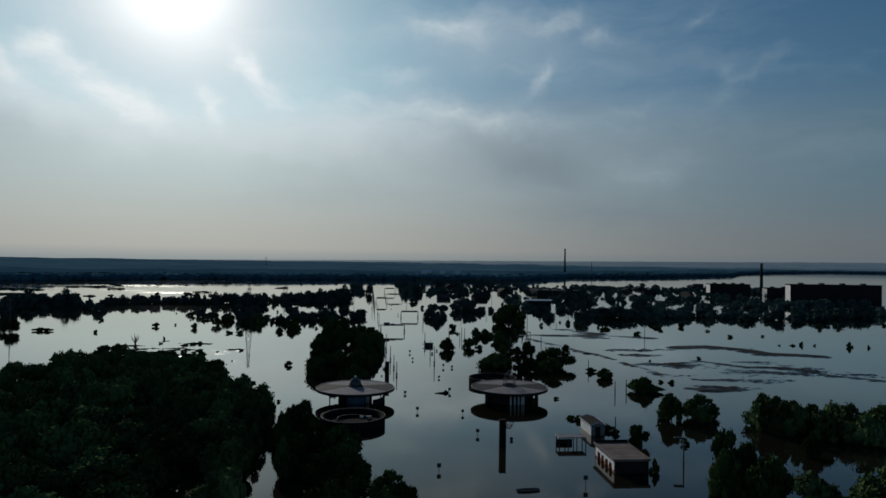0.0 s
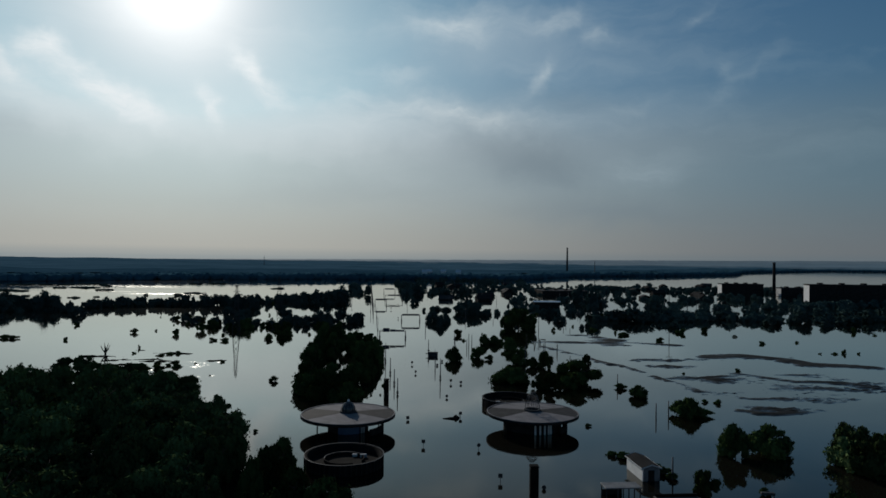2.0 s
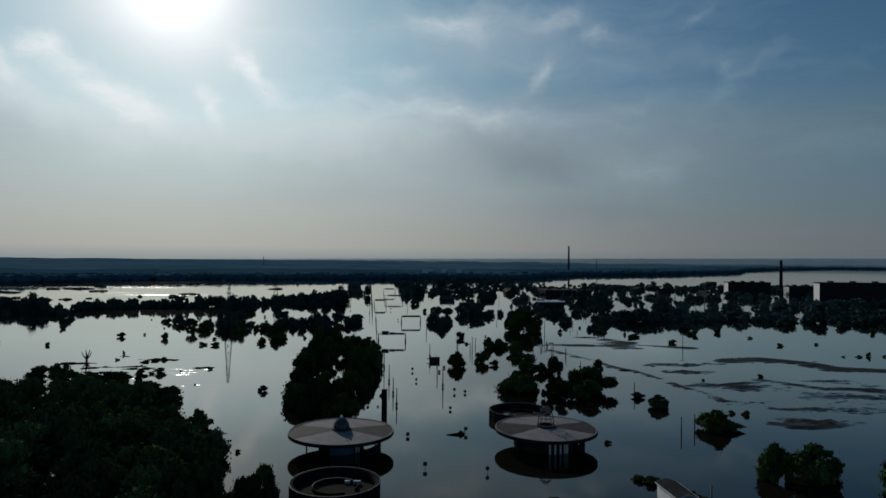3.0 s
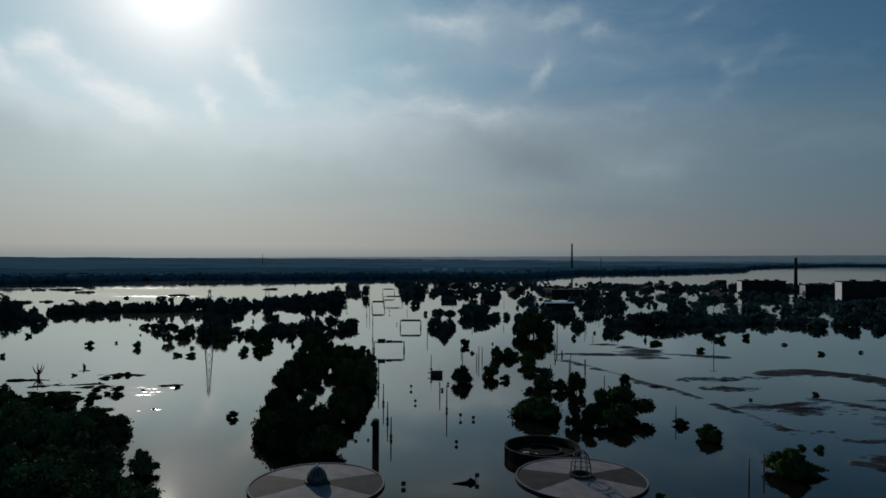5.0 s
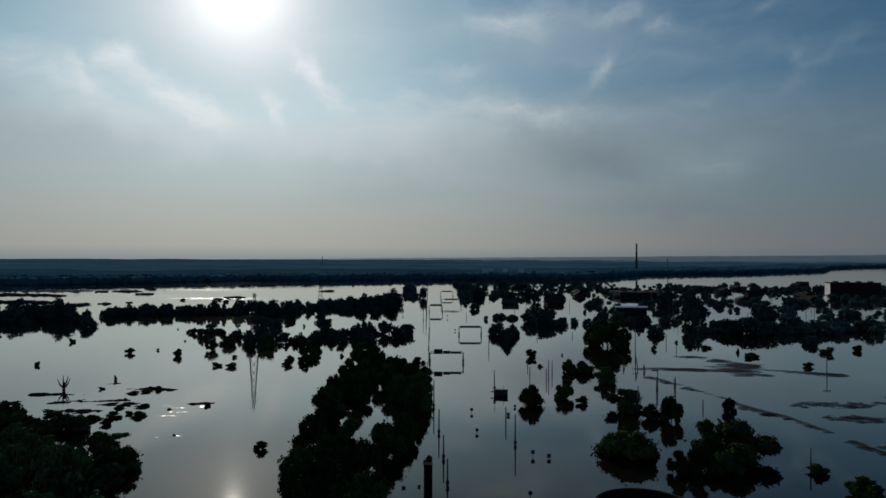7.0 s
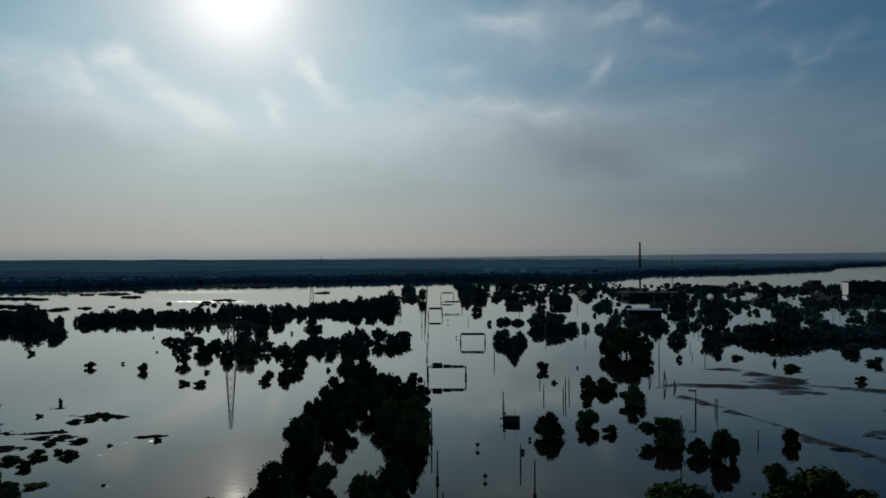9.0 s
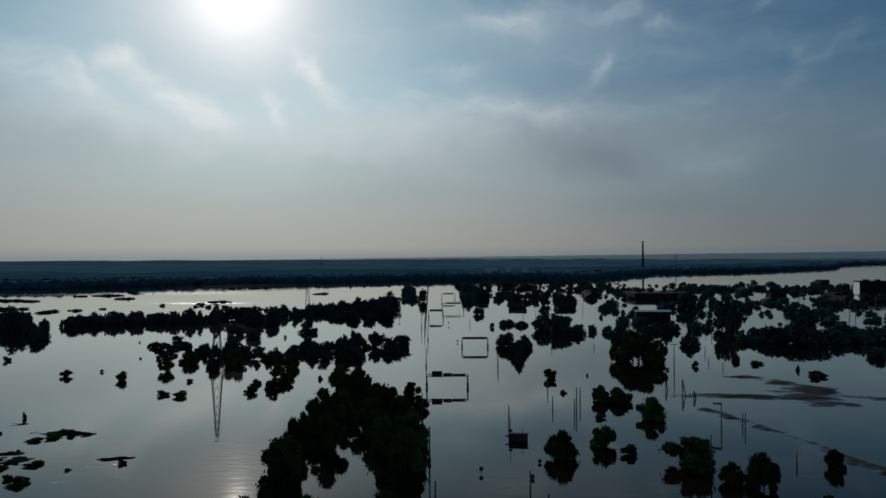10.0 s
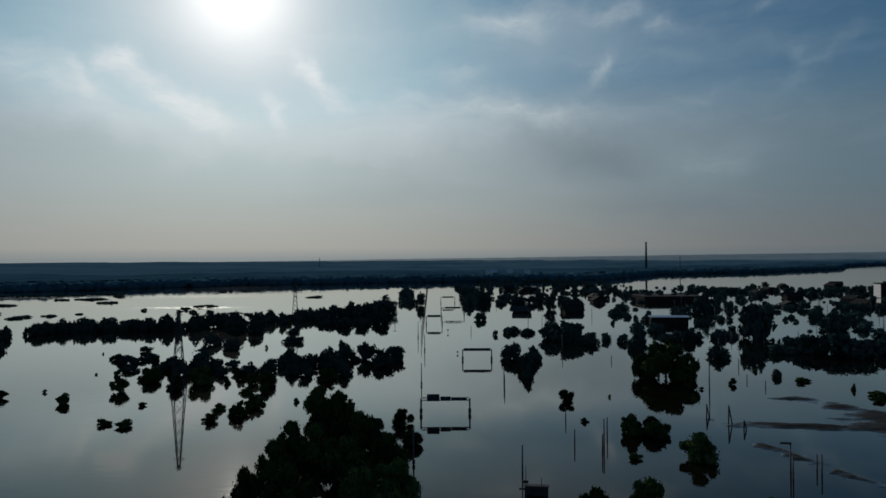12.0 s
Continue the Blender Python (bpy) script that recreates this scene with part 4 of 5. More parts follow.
# ---- round pavilions by the road ----
def pavilion(x, y, turn, label, dome, core, piers):
    """A mushroom pavilion: a disc roof with sectors over a drum, awash."""
    ob = thing("round_pavilion", label, "pavilion", pose(x, y, 0, 0, 0, turn), "round pavilions")
    R, z = 7.0, 2.25
    bm = bmesh.new()
    lathe(bm, [(0.4, z - 0.15), (R - 0.12, z - 0.32), (R, z - 0.30), (R, z + 0.05), (R - 0.10, z + 0.10), (R - 0.18, z + 0.02), (0.4, z + 0.25)], 96)
    canopy = part("canopy", bm, DARK_WALL, ob, "dark disc roof edge", True)
    bm = bmesh.new()
    lathe(bm, [(R - 0.20, z + 0.06), (R - 0.05, z + 0.085), (R - 0.05, z + 0.16), (R - 0.20, z + 0.15)], 96)
    part("rim", bm, ROOF_LIGHT, ob, "thin pale concrete rim")
    cuts = (-30, 28, 88, 152, 214, 284, 330)
    for i, (a0, a1) in enumerate(zip(cuts[:-1], cuts[1:])):
        grey = i in (0, 3)
        bm = bmesh.new()
        lathe(bm, [(1.1, z + 0.255), (R - 0.22, z + 0.045), (R - 0.22, z + 0.07), (1.1, z + 0.30)], 14, (a0 + 0.25, a1 - 0.25))
        part("roof_sector", bm, ROOF_GREY if grey else ROOF_LIGHT, canopy, "dark grey roofing sector" if grey else "pale pinkish roofing sector")
    # lantern on the crown of the roof
    bm = bmesh.new()
    lathe(bm, [(0.95, z + 0.22), (1.25, z + 0.22), (1.25, z + 0.55), (0.95, z + 0.55)], 40)
    lantern = part("lantern", bm, DARK_STEEL, ob, "dark ring kerb of the roof lantern")
    if dome:
        bm = bmesh.new()
        prof = [(1.05 * math.cos(radians(a)), z + 0.5 + 1.35 * math.sin(radians(a))) for a in range(0, 91, 10)]
        lathe(bm, prof[:-1] + [(0.02, z + 1.85)], 24, close=False)
        part("dome", bm, GLASS, lantern, "small dark glass dome", True)
        for i in range(12):
            a = radians(30 * i)
            bm = bmesh.new()
            for p, q in zip(prof[:-1], prof[1:]):
                rod(bm, (p[0] * math.cos(a), p[0] * math.sin(a), p[1]), (q[0] * math.cos(a), q[0] * math.sin(a), q[1]), 0.03, seg=5)
            part("dome_rib", bm, CONCRETE, lantern)
        bm = bmesh.new()
        bmesh.ops.create_uvsphere(bm, u_segments=12, v_segments=8, radius=0.2, matrix=Matrix.Translation((0, 0, z + 1.98)))
        part("finial", bm, WHITE, lantern, "white ball finial", True)
    else:
        cage = [(1.12 * math.cos(radians(k * 15)) ** 0.55, z + 0.5 + 2.5 * k / 5) for k in range(5)] + [(0.3, z + 3.0)]
        for i in range(10):
            a = radians(36 * i)
            bm = bmesh.new()
            for p, q in zip(cage[:-1], cage[1:]):
                rod(bm, (p[0] * math.cos(a), p[0] * math.sin(a), p[1]), (q[0] * math.cos(a), q[0] * math.sin(a), q[1]), 0.035, seg=5)
            part("lantern_bar", bm, STEEL, lantern, "bare curved steel bar")
        for r, h in (cage[2], cage[4], cage[5]):
            bm = bmesh.new()
            lathe(bm, [(r - 0.04, h - 0.03), (r + 0.04, h - 0.03), (r + 0.04, h + 0.03), (r - 0.04, h + 0.03)], 24)
            part("lantern_hoop", bm, STEEL, lantern)
    # drum, piers and counter
    bm = bmesh.new()
    lathe(bm, [(core - 0.2, BED), (core, BED), (core, z - 0.18), (core - 0.2, z - 0.18)], 48)
    part("core_wall", bm, DARK_WALL, ob, "dark plastered round core wall", True)
    for a in piers:
        c, s = math.cos(radians(a)), math.sin(radians(a))
        bm = bmesh.new()
        rod(bm, ((core + 0.12) * c, (core + 0.12) * s, BED), ((core + 0.12) * c, (core + 0.12) * s, z - 0.18), 0.14, seg=10)
        part("pier", bm, WHITE, ob, "white painted pier on the core wall", True)
    if dome:
        bm = bmesh.new()
        lathe(bm, [(core + 0.02, BED), (core + 0.18, BED), (core + 0.18, z - 0.2), (core + 0.02, z - 0.2)], 14, (-112, -54))
        part("blue_panel", bm, BLUE_WALL, ob, "blue painted curved panel")
    for a in (-20, -150):
        c, s = math.cos(radians(a)), math.sin(radians(a))
        bm = bmesh.new()
        rod(bm, (4.9 * c, 4.9 * s, BED), (4.9 * c, 4.9 * s, z - 0.24), 0.1, seg=10)
        part("post", bm, DARK_WALL, ob, "dark post under the canopy", True)
    bm = bmesh.new()
    lathe(bm, [(4.95, BED), (5.3, BED), (5.3, 0.85), (4.95, 0.85)], 20, (-48, 10))
    part("counter_wall", bm, DARK_WALL, ob, "low dark curved wall")
    return ob


pavilion(-8.7, 119.6, 0, "round pavilion with pink-grey disc roof and glass dome, awash", True, 3.0, (-46, -38))
pavilion(19.2, 120.6, 0, "round pavilion with grey disc roof and bare lantern cage, awash", False, 4.4, (-95, -86, -77, -69, -64))


def ring_house(x, y, turn, label):
    """A round building open to the sky, with an inner ring wall."""
    ob = thing("ring_building", label, "building", pose(x, y, 0, 0, 0, turn), "ring buildings")
    bm = bmesh.new()
    lathe(bm, [(4.5, BED), (4.8, BED), (4.8, 1.3), (4.5, 1.3)], 72)
    wall = part("outer_wall", bm, COLUMN, ob, "dark ribbed round wall", True)
    bm = bmesh.new()
    lathe(bm, [(4.80, 1.3), (4.92, 1.3), (4.92, 1.36), (4.80, 1.36)], 72)
    part("coping", bm, SIGN_BACK, ob, "thin grey concrete coping")
    bm = bmesh.new()
    lathe(bm, [(0.02, 0.35), (4.49, 0.4), (4.49, 0.5), (0.02, 0.45)], 48)
    part("roof_deck", bm, COLUMN, ob, "sunken dark roof deck")
    bm = bmesh.new()
    lathe(bm, [(2.35, 0.45), (2.48, 0.45), (2.48, 0.85), (2.35, 0.85)], 40, (-20, 300))
    part("inner_ring", bm, COLUMN, ob, "broken inner ring kerb")
    bm = bmesh.new()
    lathe(bm, [(2.36, 0.85), (2.47, 0.85), (2.47, 0.89), (2.36, 0.89)], 24, (40, 190))
    part("ring_capping", bm, SIGN_BACK, ob, "grey capping left on the inner ring")
    bm = bmesh.new()
    box(bm, 1.9, 2.7, 1.1, 1.5, 0.46, 0.9, 0.04)
    part("roof_hatch", bm, WALL_PALE, ob, "pale roof hatch")
    bm = bmesh.new()
    box(bm, 0.9, 1.5, 1.5, 1.9, 0.46, 0.8, 0.04)
    part("vent_box", bm, WALL_PALE, ob)
    for i in range(48):
        a = radians(7.5 * i)
        bm = bmesh.new()
        box(bm, 4.8, 4.9, -0.08, 0.08, BED, 1.3)
        rib = part("wall_rib", bm, DARK_WALL, wall)
        rib.matrix_local = Matrix.Rotation(a, 4, "Z")
    return ob


ring_house(-7.7, 102.6, 0, "low round building with dark ribbed wall and sunken roof")
ring_house(18.2, 136.2, 180, "low round building with sunken roof behind the pavilion")


def pylon_column(x, y, label):
    ob = thing("concrete_column", label, "column", pose(x, y, 0), "gate columns")
    bm = bmesh.new()
    box(bm, -0.42, 0.42, -0.42, 0.42, BED, 3.35, 0.05)
    part("shaft", bm, COLUMN, ob)
    bm = bmesh.new()
    box(bm, -0.47, 0.47, -0.47, 0.47, 3.35, 3.6, 0.05)
    part("capital", bm, COLUMN, ob, "square cap")
    for s in (-0.45, 0.4):
        bm = bmesh.new()
        box(bm, s, s + 0.06, -0.3, 0.3, BED, 3.2)
        part("face_strip", bm, COLUMN, ob)


pylon_column(-3.7, 141.2, "tall dark square column with square cap, in flood water")
pylon_column(13.6, 90.4, "tall dark square column with square cap, in flood water")


# ---- small house, sheds and shelter in the water ----
def brick_kiosk():
    ob = thing("flat_roofed_house", "small flat-roofed house with brown felt roof, half drowned", "house", pose(27.4, 82.3, 0, 0, 0, 2))
    L, W, t = 7.4, 4.2, 0.25
    for nm, x0, x1, y0, y1, mat in (("rear_wall", -W / 2, W / 2, L / 2 - t, L / 2, BRICK), ("front_wall", -W / 2, W / 2, -L / 2, -L / 2 + t, DARK_WALL), ("side_wall", W / 2 - t, W / 2, -L / 2 + t, L / 2 - t, BRICK)):
        bm = bmesh.new()
        box(bm, x0, x1, y0, y1, BED, 1.45)
        part(nm, bm, mat, ob)
    # the side towards the road: piers between broken-out openings
    for i, (a, b) in enumerate(((-3.45, -2.6), (-1.7, -1.2), (-0.3, 0.3), (1.2, 1.7), (2.6, 3.45))):
        bm = bmesh.new()
        box(bm, -W / 2, -W / 2 + t, a, b, BED, 0.86)
        part("pier", bm, BRICK, ob, "red brick pier between openings")
    bm = bmesh.new()
    box(bm, -W / 2, -W / 2 + t, -L / 2 + t, L / 2 - t, 0.86, 1.45)
    part("lintel_band", bm, WHITE, ob, "flaking white fascia")
    for a, b, c in ((-3.45, -2.62, 0.30), (-1.68, -1.22, 0.45), (-0.26, 0.3, 0.5), (1.2, 1.6, 0.38), (2.7, 3.45, 0.2)):
        bm = bmesh.new()
        v = [bm.verts.new((-W / 2 - 0.012, yy, zz)) for yy, zz in ((a, c + 0.1), ((a + b) / 2, c - 0.12), (b, c + 0.22), (b, 0.856), (a, 0.856))]
        f = bm.faces.new(v)
        r = bmesh.ops.extrude_face_region(bm, geom=[f])
        bmesh.ops.translate(bm, vec=(0.01, 0, 0), verts=[e for e in r["geom"] if isinstance(e, bmesh.types.BMVert)])
        bmesh.ops.recalc_face_normals(bm, faces=bm.faces)
        part("plaster_patch", bm, WHITE, ob, "flaking white plaster")
    bm = bmesh.new()
    box(bm, -W / 2 - 0.2, W / 2 + 0.2, -L / 2 - 0.2, L / 2 + 0.2, 1.454, 1.66, 0.03)
    roof = part("roof", bm, ROOF_BROWN, ob, "brown felt roof")
    for i, (x0, x1, y0, y1) in enumerate(((-W / 2 - 0.2, W / 2 + 0.2, -L / 2 - 0.2, -L / 2 - 0.02), (-W / 2 - 0.2, -W / 2 - 0.02, -L / 2, L / 2 + 0.2), (W / 2 + 0.02, W / 2 + 0.2, -L / 2, L / 2 + 0.02), (-W / 2, W / 2 + 0.2, L / 2 + 0.03, L / 2 + 0.2))):
        bm = bmesh.new()
        box(bm, x0, x1, y0, y1, 1.664, (1.74, 1.76, 1.74, 1.98)[i], 0.02)
        part("parapet", bm, (ROOF_BROWN, CONCRETE, ROOF_BROWN, COLUMN)[i], roof)
    for i in range(6):
        bm = bmesh.new()
        box(bm, -W / 2, W / 2, -L / 2 + 1.15 * (i + 1), -L / 2 + 1.15 * (i + 1) + 0.07, 1.664, 1.675)
        part("felt_seam", bm, ROOF_BROWN, roof)


def gable_shed(x, y, turn, w, l, eave, ridge_z, label):
    """A small shed with a low dark roof, pale edge boards, a white side and a grey gable."""
    ob = thing("gable_shed", label, "shed", pose(x, y, 0, 0, 0, turn))
    bm = bmesh.new()
    box(bm, -w / 2 + 0.12, w / 2 - 0.12, -l / 2, l / 2, BED, eave - 0.02)
    part("wall", bm, SHEET, ob)
    for s in (-1, 1):
        # side boarding
        for i in range(6):
            bm = bmesh.new()
            y0 = -l / 2 + l * i / 6
            box(bm, min(s * (w / 2 - 0.12), s * w / 2), max(s * (w / 2 - 0.12), s * w / 2), y0 + 0.012, y0 + l / 6 - 0.012, BED, eave - 0.03, 0.015)
            part("side_board", bm, WHITE if s < 0 else SHEET, ob)
        bm = bmesh.new()
        v = [bm.verts.new(p) for p in ((-w / 2, s * l / 2, eave), (w / 2, s * l / 2, eave), (0, s * l / 2, ridge_z - 0.05))]
        f = bm.faces.new(v if s < 0 else v[::-1])
        r = bmesh.ops.extrude_face_region(bm, geom=[f])
        bmesh.ops.translate(bm, vec=(0, -s * 0.15, 0), verts=[e for e in r["geom"] if isinstance(e, bmesh.types.BMVert)])
        part("gable", bm, SHEET, ob)
        bm = bmesh.new()
        ov = 0.16
        k = (ridge_z - eave) / (w / 2)
        xa, za = s * (w / 2 + ov), eave - k * ov
        a = [(xa, -l / 2 - ov, za), (xa, l / 2 + ov, za), (0, l / 2 + ov, ridge_z), (0, -l / 2 - ov, ridge_z)]
        low = [bm.verts.new(p) for p in a]
        high = [bm.verts.new((p[0], p[1], p[2] + 0.08)) for p in a]
        bm.faces.new(low)
        bm.faces.new(high[::-1])
        for i in range(4):
            bm.faces.new((low[i], high[i], high[(i + 1) % 4], low[(i + 1) % 4]))
        bmesh.ops.recalc_face_normals(bm, faces=bm.faces)
        part("roof_slope", bm, ROOF_FELT, ob, "dark felted roof slope")
        for e in (-1, 1):
            bm = bmesh.new()
            rod(bm, (xa, e * (l / 2 + ov + 0.03), za + 0.05), (0, e * (l / 2 + ov + 0.03), ridge_z + 0.05), 0.07, seg=4)
            part("edge_board", bm, WALL_PALE, ob, "pale edge board")
        bm = bmesh.new()
        rod(bm, (xa, -l / 2 - ov, za + 0.04), (xa, l / 2 + ov, za + 0.04), 0.06, seg=6)
        part("gutter", bm, WALL_PALE, ob, "pale gutter")
    bm = bmesh.new()
    box(bm, -0.38, 0.38, -l / 2 - 0.03, -l / 2 + 0.02, BED, eave - 0.25, 0.01)
    part("door", bm, DARK_WALL, ob, "dark closed door")
    return ob


def shelter():
    ob = thing("flat_shelter", "open shelter with flat grey roof on posts, awash", "shelter", pose(23.2, 90.9, 0, 0, 0, 2))
    bm = bmesh.new()
    box(bm, -2.0, 2.0, -0.95, 0.95, 1.15, 1.28, 0.03)
    part("roof", bm, SHEET, ob, "grey sheet roof")
    for x in (-1.85, -0.6, 0.6, 1.85):
        for y in (-0.82, 0.82):
            bm = bmesh.new()
            rod(bm, (x, y, BED), (x, y, 1.15), 0.07, seg=8)
            part("post", bm, DARK_STEEL, ob)
    bm = bmesh.new()
    box(bm, -1.8, 0.4, 0.70, 0.76, BED, 0.6)
    part("back_panel", bm, DARK_WALL, ob)


brick_kiosk()
gable_shed(28.3, 98.2, 3, 2.1, 4.8, 1.5, 1.85, "small shed with white side, grey gable and dark roof, awash")
shelter()


def roof_tip(x, y, turn):
    """The tip of a hipped roof just above the water, with a plank adrift against it."""
    ob = thing("drowned_roof", "dark tip of a drowned hipped roof with driftwood", "roof", pose(x, y, 0, 0, 0, turn))
    bm = bmesh.new()
    bmesh.ops.create_cone(bm, cap_ends=True, segments=4, radius1=1.7, radius2=0.08, depth=1.2, matrix=Matrix.Translation((0, 0, -0.02)) @ Matrix.Rotation(0.6, 4, "Z"))
    part("roof_slopes", bm, COLUMN, ob)
    bm = bmesh.new()
    rod(bm, (-0.4, -0.2, 0.02), (-2.1, -0.1, 0.03), 0.30, 0.06, 8)
    part("plank", bm, COLUMN, ob)
    bm = bmesh.new()
    rod(bm, (0.55, 0.3, 0), (0.62, 0.32, 0.85), 0.06, 0.04, 6)
    part("stake", bm, COLUMN, ob)


roof_tip(7.9, 126.2, 4)


# ---- road furniture ----
def lamp_post(x, y, h, arm=0.0, turn=0.0, label="thin steel lamp post rising from the water", cross=False):
    ob = thing("lamp_post", label, "post", pose(x, y, 0, 0, 0, turn), "posts along the road")
    bm = bmesh.new()
    rod(bm, (0, 0, BED), (0, 0, h), 0.14, 0.08, 10)
    part("shaft", bm, STEEL, ob, smooth=True)
    if arm:
        bm = bmesh.new()
        rod(bm, (0, 0, h - 0.05), (arm, 0, h + 0.12), 0.04, 0.035, 6)
        part("arm", bm, STEEL, ob)
        bm = bmesh.new()
        box(bm, arm - 0.6, arm + 0.7, -0.2, 0.2, h + 0.02, h + 0.26, 0.04)
        part("lamp_head", bm, SIGN_BACK, ob)
    if cross:
        bm = bmesh.new()
        box(bm, -0.9, 0.9, -0.06, 0.06, h - 0.35, h - 0.23)
        part("cross_arm", bm, BARK, ob)
        for s in (-0.75, 0, 0.75):
            bm = bmesh.new()
            rod(bm, (s, 0, h - 0.23), (s, 0, h - 0.05), 0.04, 0.03, 6)
            part("insulator", bm, WHITE, ob)
    return ob


def band(ob, z, r):
    bm = bmesh.new()
    lathe(bm, [(0.06, z - 0.25), (r, z - 0.25), (r, z + 0.25), (0.06, z + 0.25)], 12)
    part("cable_box", bm, DARK_STEEL, ob, "dark box on the shaft")


for x, y, h in ((-5.2, 183.9, 4.7), (-3.6, 166.8, 3.6), (-2.5, 154.7, 3.1), (-1.7, 144.8, 3.1), (7.2, 161.5, 4.3), (-7.6, 205, 4.6), (-10.3, 257, 4.6), (-13, 307.6, 4.6), (-17.3, 339.7, 5.2)):
    band(lamp_post(x, y, h), 0.35, 0.2)
for x, y, h in ((6.0, 202.4, 3.3), (6.6, 173.4, 2.6), (6.6, 253.5, 2.9), (6.8, 259.6, 3.2), (17.3, 210.2, 2.6), (19.5, 217.8, 3.0), (37.6, 200.4, 2.7), (42.1, 203.8, 1.9), (41.1, 184.9, 1.6), (18.2, 213.6, 3.8)):
    lamp_post(x, y, h, label="bare thin post standing in flood water")
for x, y, h in ((29, 180.8, 4.6), (42.8, 152.6, 2.6), (40.7, 126.3, 2.4), (43.5, 128.1, 2.4), (31.2, 96.4, 2.6)):
    lamp_post(x, y, h, label="plain wooden service pole standing in flood water")
for x, y, h in ((-127.5, 221.0, 11.0), (46.8, 253.1, 6.2), (80.9, 220.3, 4.0), (-30.1, 384.9, 3.3)):
    lamp_post(x, y, h, cross=True, label="old wooden service pole standing in flood water")
for x, y, h in ((38.6, 203.1, 3.3), (35.7, 82.9, 2.9)):
    lamp_post(x, y, h, arm=0.5, turn=170, label="lamp post with flat lamp head over the water")
for x, y, h in ((41.8, 202.1, 2.4), (58.7, 255.5, 1.4), (58, 262.6, 1.4), (63.1, 279.6, 2), (35.2, 288.2, 1.5), (0.3, 352.7, 2.4), (15, 228, 2.0), (14.2, 214, 2.2)):
    lamp_post(x, y, h, label="short bare post standing in flood water")
# poles of the far streets
pole_rng = random.Random(23)
for i in range(60):
    y = pole_rng.uniform(300, 560)
    x = pole_rng.uniform(14, 0.42 * y + 20)
    lamp_post(x, y, pole_rng.uniform(2.5, 5.5), label="far thin pole in the drowned town")
for i in range(16):
    y = 330 + i * 26
    lamp_post(road_x(y) - 11 - 0.012 * (y - 330), y, 5.0, label="far lamp post along the drowned highway")


def road_sign(x, y, h, w=0.5, round_sign=False, turn=0.0):
    ob = thing("road_sign", "small road sign just above the flood water", "sign", pose(x, y, 0, 0, 0, turn), "road signs")
    bm = bmesh.new()
    rod(bm, (0, 0, BED), (0, 0, h), 0.035, seg=8)
    part("post", bm, STEEL, ob)
    bm = bmesh.new()
    if round_sign:
        rod(bm, (0, -0.06, h - 0.28), (0, -0.03, h - 0.28), w / 2, seg=20)
    else:
        box(bm, -w / 2, w / 2, -0.06, -0.03, h - 0.48, h + 0.02, 0.01)
    part("plate", bm, DARK_STEEL, ob, "dark sign plate")
    return ob


for i, (x, y, h) in enumerate(((2.3, 110.6, 0.85), (9.7, 108.9, 0.85), (10.8, 96, 0.9), (4.4, 79.8, 0.9), (15.3, 93.3, 0.5), (0.2, 125.2, 0.6), (20.7, 74.2, 1.2), (8.8, 184.3, 0.55), (7.3, 178.4, 0.5), (1.3, 180.1, 0.8),
                               (2.0, 167.5, 0.75), (9.1, 156.2, 0.85), (11.1, 155.5, 0.6), (7.4, 141.8, 0.65), (8.7, 126.9, 0.9), (-7.8, 352.3, 1.2), (-3.6, 301.6, 0.8))):
    road_sign(x, y, h, round_sign=i % 3 == 1, turn=(i * 37) % 24 - 12)


def gantry(x0, x1, y, z, panels, label):
    ob = thing("sign_gantry", label, "gantry", pose((x0 + x1) / 2, y, 0, 0, 0, 2), "sign gantries")
    w = (x1 - x0) / 2
    for s in (-w, w):
        bm = bmesh.new()
        box(bm, s - 0.14, s + 0.14, -0.14, 0.14, BED, z + 0.1, 0.02)
        part("leg", bm, STEEL, ob)
        bm = bmesh.new()
        box(bm, s - 0.24, s + 0.24, -0.24, 0.24, 0.1, 0.9, 0.03)
        part("junction_box", bm, DARK_STEEL, ob, "dark box on the leg")
    for dz in (-0.22, 0.22):
        bm = bmesh.new()
        box(bm, -w + 0.15, w - 0.15, -0.09, 0.09, z + dz - 0.06, z + dz + 0.06)
        part("chord", bm, STEEL, ob)
    n = max(4, int(w * 2.2))
    for i in range(n):
        xa, xb = -w + 0.2 + (2 * w - 0.4) * i / n, -w + 0.2 + (2 * w - 0.4) * (i + 1) / n
        bm = bmesh.new()
        rod(bm, (xa, 0, z - 0.18 if i % 2 else z + 0.18), (xb, 0, z + 0.18 if i % 2 else z - 0.18), 0.035, seg=5)
        part("brace", bm, STEEL, ob)
    for a, b, lo, hi in panels:
        bm = bmesh.new()
        box(bm, a, b, -0.18, -0.11, z + lo, z + hi, 0.02)
        p = part("sign_panel", bm, SIGN_BLUE, ob, "dark blue direction panel")
        for k in range(2):
            bm = bmesh.new()
            zz = z + lo + (hi - lo) * (0.35 + 0.3 * k)
            box(bm, a + 0.15 * (b - a), b - 0.2 * (b - a), -0.188, -0.183, zz - 0.05, zz + 0.05)
            part("text_bar", bm, STEEL, p, "plain pale bar of lettering")


